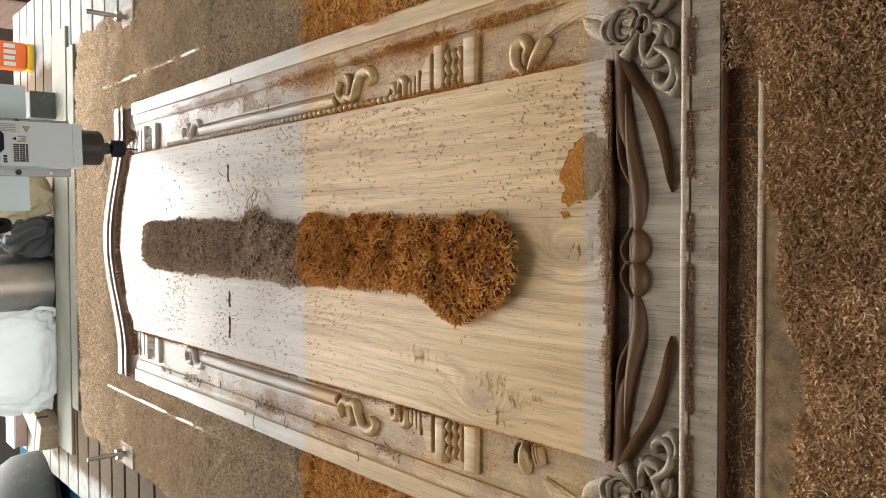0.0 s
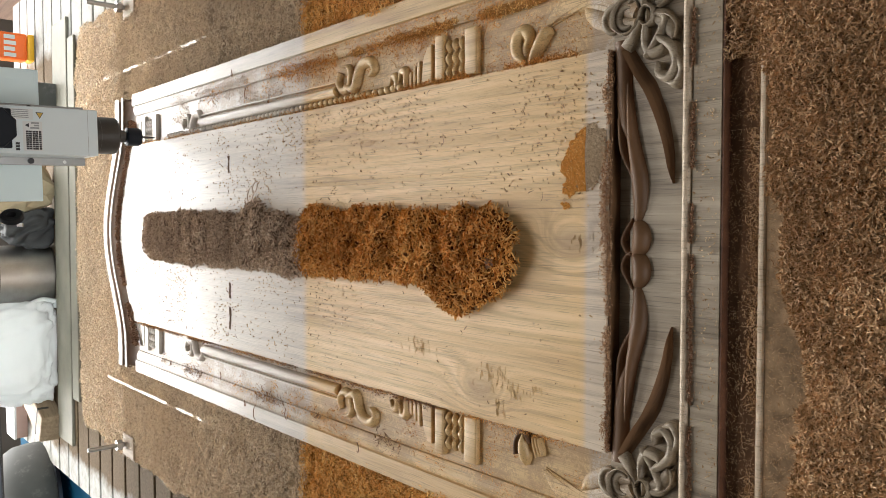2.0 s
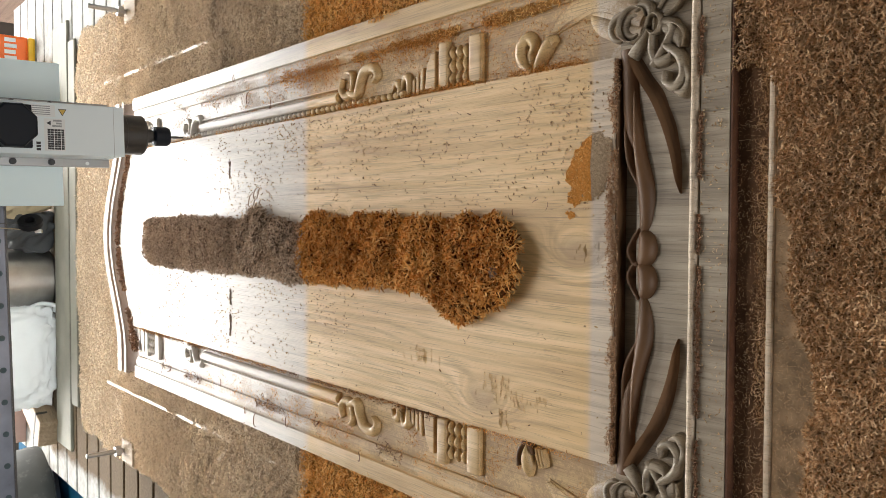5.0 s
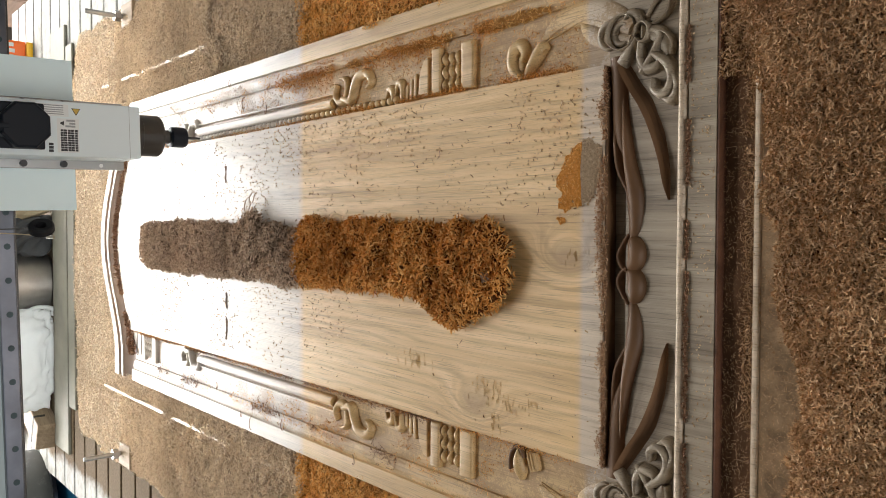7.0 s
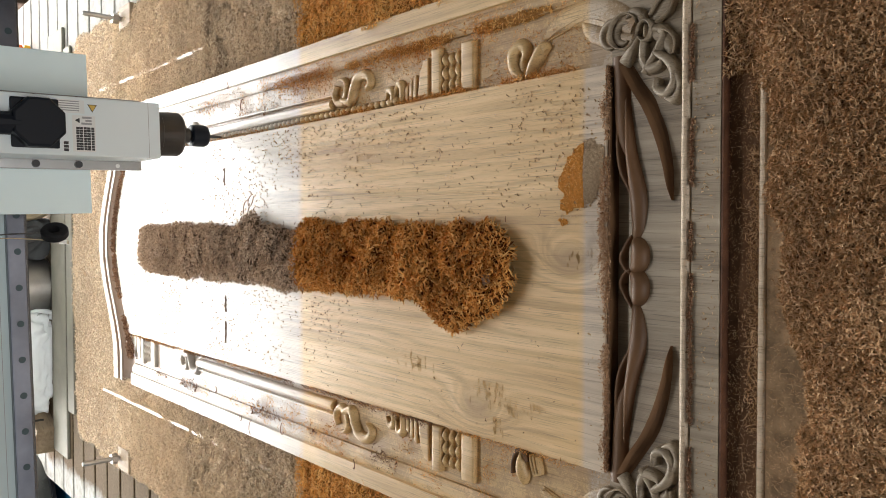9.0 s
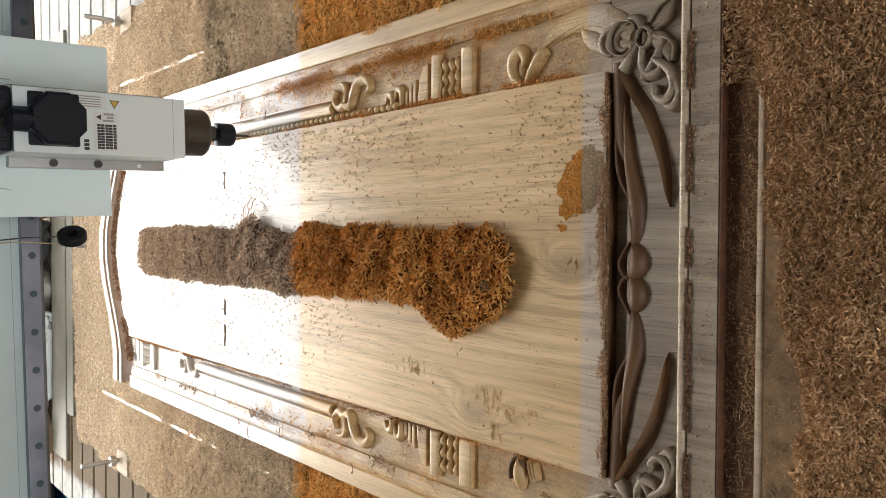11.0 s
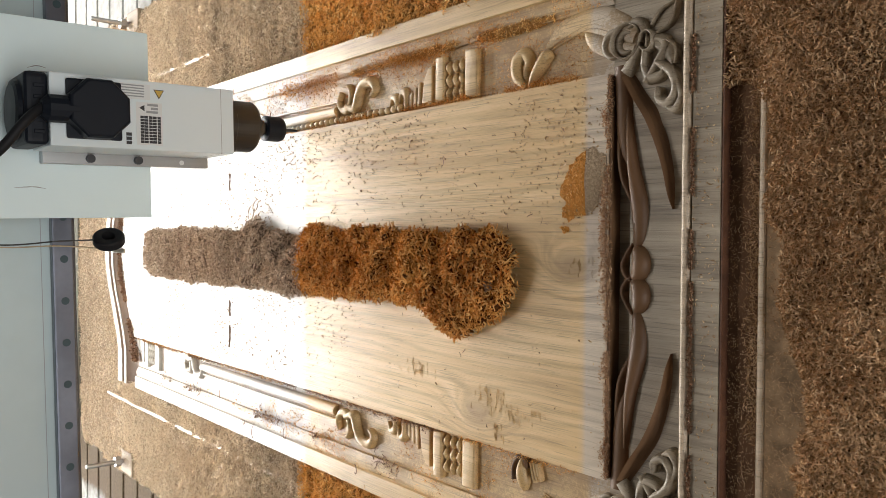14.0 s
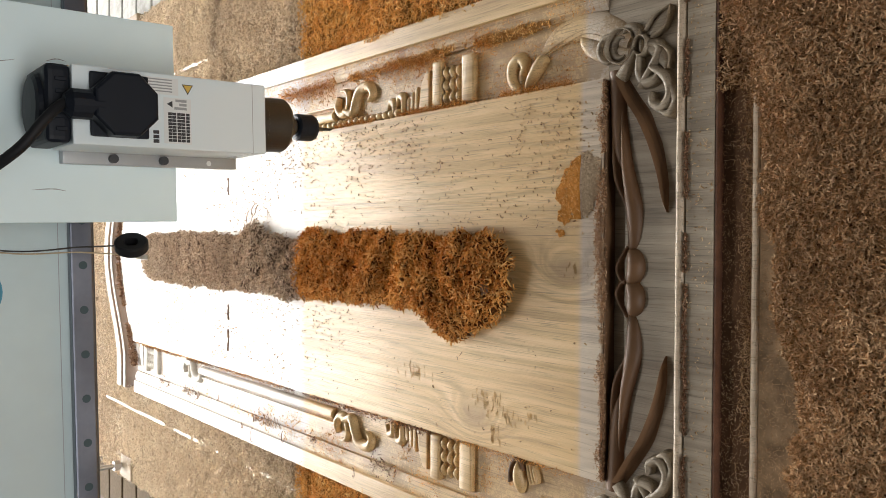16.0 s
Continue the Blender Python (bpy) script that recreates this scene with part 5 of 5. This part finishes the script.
def spindle_carriage():
    c = thing("spindle_carriage", "white square router spindle on a pale carriage plate", "router spindle")
    # carriage plate behind the spindle
    part("carriage_plate", box(-0.172, 0.172, 0.098, 0.116, 0.268, 0.86, 0.002), M_BEAM, c, "pale painted carriage plate with scuffs")
    for x in (-0.12, 0.12):
        for z in (0.377, 0.608):
            part("bearing_block", box(x - 0.04, x + 0.04, 0.1165, 0.247, z - 0.03, z + 0.03, 0.004), M_GUN, c)
    part("slide_plate", box(-0.10, 0.10, 0.1165, 0.24, 0.42, 0.84, 0.004), M_BEAM, c)
    for k, pts in enumerate((((0.06, 0.56), (0.075, 0.545), (0.082, 0.52)), ((0.085, 0.475), (0.09, 0.46), (0.088, 0.445)), ((-0.12, 0.50), (-0.118, 0.47), (-0.121, 0.45)))):
        part("scuff", tube(spline([(x, 0.0978, z) for x, z in pts], 12), lambda t: 0.0002 + 0.0007 * math.sin(math.pi * t), 6), M_INKG, c)
    # square spindle housing
    f, b = -0.0415, 0.0755
    part("housing", box(-0.0585, 0.0585, f, b, 0.165, 0.475, 0.003), M_WHITE, c, "white painted square housing")
    part("cap_seam", box(-0.0587, 0.0587, f - 0.0002, b - 0.0005, 0.1890, 0.1898), M_INKG, c, "thin end cap joint")
    flange = part("flange", box(-0.078, 0.078, 0.0757, 0.0975, 0.165, 0.460, 0.002), M_ALU, c, "bare aluminium mounting flange")
    for z in (0.300, 0.383):
        for s in (-1, 1):
            part("flange_bolt", lathe([(0.0075, 0.0675), (0.0075, 0.0757)], 14, "y", (s * 0.068, 0, z)), M_INK, flange)
    for s in (-1, 1):
        part("flange_hole", lathe([(0.0045, 0.0750), (0.0045, 0.0756)], 14, "y", (s * 0.069, 0, 0.2175)), M_LABEL, flange)
    part("side_trim", box(0.0586, 0.0606, 0.0, 0.072, 0.17, 0.47, 0.0008, 1), M_ALU, c)
    # fan cover with ribs
    part("fan_cover", box(-0.0575, 0.0575, -0.0405, 0.0745, 0.4755, 0.511, 0.010, 3), M_BLACK, c, "black fan cover")
    for k in range(5):
        part("cover_rib", box(-0.040 + 0.018 * k, -0.034 + 0.018 * k, -0.0425, -0.0400, 0.482, 0.498, 0.0008, 1), M_BLACK, c)
    part("fan_grille", lathe([(0.050, 0.5112), (0.048, 0.517), (0.042, 0.520), (0.020, 0.521)], 28, "z", (0, 0.017, 0)), M_BLACK, c)
    # octagonal terminal box
    bm = lathe([(0.0505, 0.030), (0.0505, 0.006), (0.0480, 0.0015), (0.0450, 0.0)], 8, "y")
    bmesh.ops.rotate(bm, cent=(0, 0, 0), matrix=Matrix.Rotation(radians(22.5), 3, "Y"), verts=bm.verts[:])
    tb = part("terminal_box", bm, M_BLACK, c, "black octagonal terminal box")
    tb.location = (0.001, f - 0.0385, 0.408)
    part("terminal_base", box(-0.046, 0.050, f - 0.0085, f - 0.0004, 0.366, 0.452, 0.004), M_BLACK, c)
    part("cable_gland", lathe([(0.016, 0.440), (0.016, 0.456), (0.022, 0.457), (0.022, 0.484), (0.013, 0.493)], 14, "z", (-0.003, f - 0.0235, 0)), M_BLACK, c)
    part("power_cable", tube(spline([(-0.003, f - 0.02, 0.482), (-0.006, f - 0.024, 0.496), (-0.030, f - 0.030, 0.520), (-0.075, f - 0.015, 0.555), (-0.115, 0.0, 0.61), (-0.14, 0.05, 0.72), (-0.14, 0.085, 0.86)], 44), 0.0078, 12), M_RUBBER, c, "black power cable", smooth=True)
    # label
    y1 = f - 0.0004
    plate = part("label_plate", box(-0.050, 0.022, y1 - 0.0003, y1, 0.297, 0.341), M_LABEL, c)
    plate_small = part("label_plate", box(0.026, 0.052, y1 - 0.0003, y1, 0.317, 0.369), M_LABEL, c)
    yb = y1 - 0.0005
    for k in range(5):
        part("print_bar", box(0.030 + 0.0045 * k, 0.032 + 0.0045 * k, yb, y1 - 0.0003, 0.327, 0.365), M_INKG, plate_small)
    for i in range(9):
        for j in range(5):
            x = -0.047 + 0.0052 * i
            z = 0.2995 + 0.0072 * j
            part("print_cell", box(x, x + 0.0044, yb, y1 - 0.0003, z, z + (0.0068 if j % 2 else 0.0058)), M_INK, plate)
    for k, w in enumerate((0.010, 0.006, 0.009)):
        part("print_bar", box(0.004 + 0.006 * k, 0.008 + 0.006 * k, yb, y1 - 0.0003, 0.304, 0.304 + 0.02 * w / 0.01), M_INKG, plate)
    for k in range(3):
        part("brand_shape", box(-0.050 + 0.007 * k, -0.0445 + 0.007 * k, yb, y1, 0.349, 0.358), M_INK, c)
    def triangle(x, z, r, material, name, lift, turn):
        bm = bmesh.new()
        ring = [(math.cos(radians(turn + 120 * i)) * r, math.sin(radians(turn + 120 * i)) * r) for i in range(3)]
        fc = bm.faces.new([bm.verts.new((x + u, yb - lift, z + w)) for u, w in ring])
        ex = bmesh.ops.extrude_face_region(bm, geom=[fc])
        bmesh.ops.translate(bm, vec=(0, lift + 0.0002, 0), verts=[e for e in ex["geom"] if isinstance(e, bmesh.types.BMVert)])
        bmesh.ops.recalc_face_normals(bm, faces=bm.faces[:])
        part(name, bm, material, plate_small)
    triangle(0.0395, 0.302, 0.0105, M_INK, "warning_sign", 0.0003, 180)
    triangle(0.0395, 0.302, 0.0080, M_YELLOW, "warning_sign", 0.0007, 180)
    triangle(0.012, 0.330, 0.006, M_INK, "warning_sign", 0.0003, 90)
    # nose, shaft, collet nut and cutter
    ax = 0.018
    part("nose", lathe([(0.050, 0.1648), (0.050, 0.152), (0.0485, 0.151), (0.0485, 0.107), (0.045, 0.102), (0.022, 0.1015)], 48, "z", (0, ax, 0)), M_GUN, c, "dark steel spindle nose", smooth=False)
    part("shaft", lathe([(0.017, 0.106), (0.017, 0.080), (0.013, 0.076), (0.013, 0.068)], 32, "z", (0, ax, 0)), M_GUN, c)
    part("collet_nut", lathe([(0.020, 0.076), (0.0245, 0.073), (0.0245, 0.043), (0.022, 0.037), (0.010, 0.0365)], 32, "z", (0, ax, 0)), M_BLACK, c, "black collet nut")
    part("cutter", lathe([(0.0032, 0.038), (0.0032, 0.018), (0.0022, 0.0), (0.0008, -0.0095)], 14, "z", (0, ax, 0)), M_GUN, c, "thin tapered carving cutter")
    # rubber ring on a wire beside the plate
    bm = lathe([(0.012, -0.008), (0.025, -0.009), (0.028, -0.006), (0.028, 0.006), (0.025, 0.009), (0.012, 0.008), (0.012, -0.008)], 36, "z")
    bmesh.ops.rotate(bm, cent=(0, 0, 0), matrix=Vector((0.80, -0.55, 0.22)).to_track_quat("Z", "Y").to_matrix(), verts=bm.verts[:])
    bmesh.ops.translate(bm, vec=(-0.212, 0.13, 0.338), verts=bm.verts[:])
    part("ring", bm, M_RUBBER, c, "black rubber ring")
    part("ring_wire", tube(spline([(-0.212, 0.13, 0.348), (-0.213, 0.128, 0.42), (-0.214, 0.125, 0.55), (-0.16, 0.11, 0.75)], 24), 0.0014, 8), M_GUN, c)
    part("ring_tab", box(-0.238, -0.229, 0.10, 0.165, 0.318, 0.321, 0.001, 1), M_TAPE, c)
    part("ring_arm", tube(spline([(-0.232, 0.15, 0.320), (-0.222, 0.140, 0.42), (-0.217, 0.128, 0.55), (-0.162, 0.112, 0.75)], 20), 0.0013, 8), M_TAPE, c)
    return c


GANTRY, CARRIAGE = gantry(), spindle_carriage()


def motions():
    rows_g, rows_c = [], []
    for k in range(33):
        t = 0.5 * k
        y = 1.838 - 0.0655 * t
        rows_g.append((t, pose(0, y, 0)))
        rows_c.append((t, pose(0.271 - 0.0008 * t, y, 0, 0, -1.4, 0)))
    walk(GANTRY, rows_g)
    walk(CARRIAGE, rows_c)


motions()
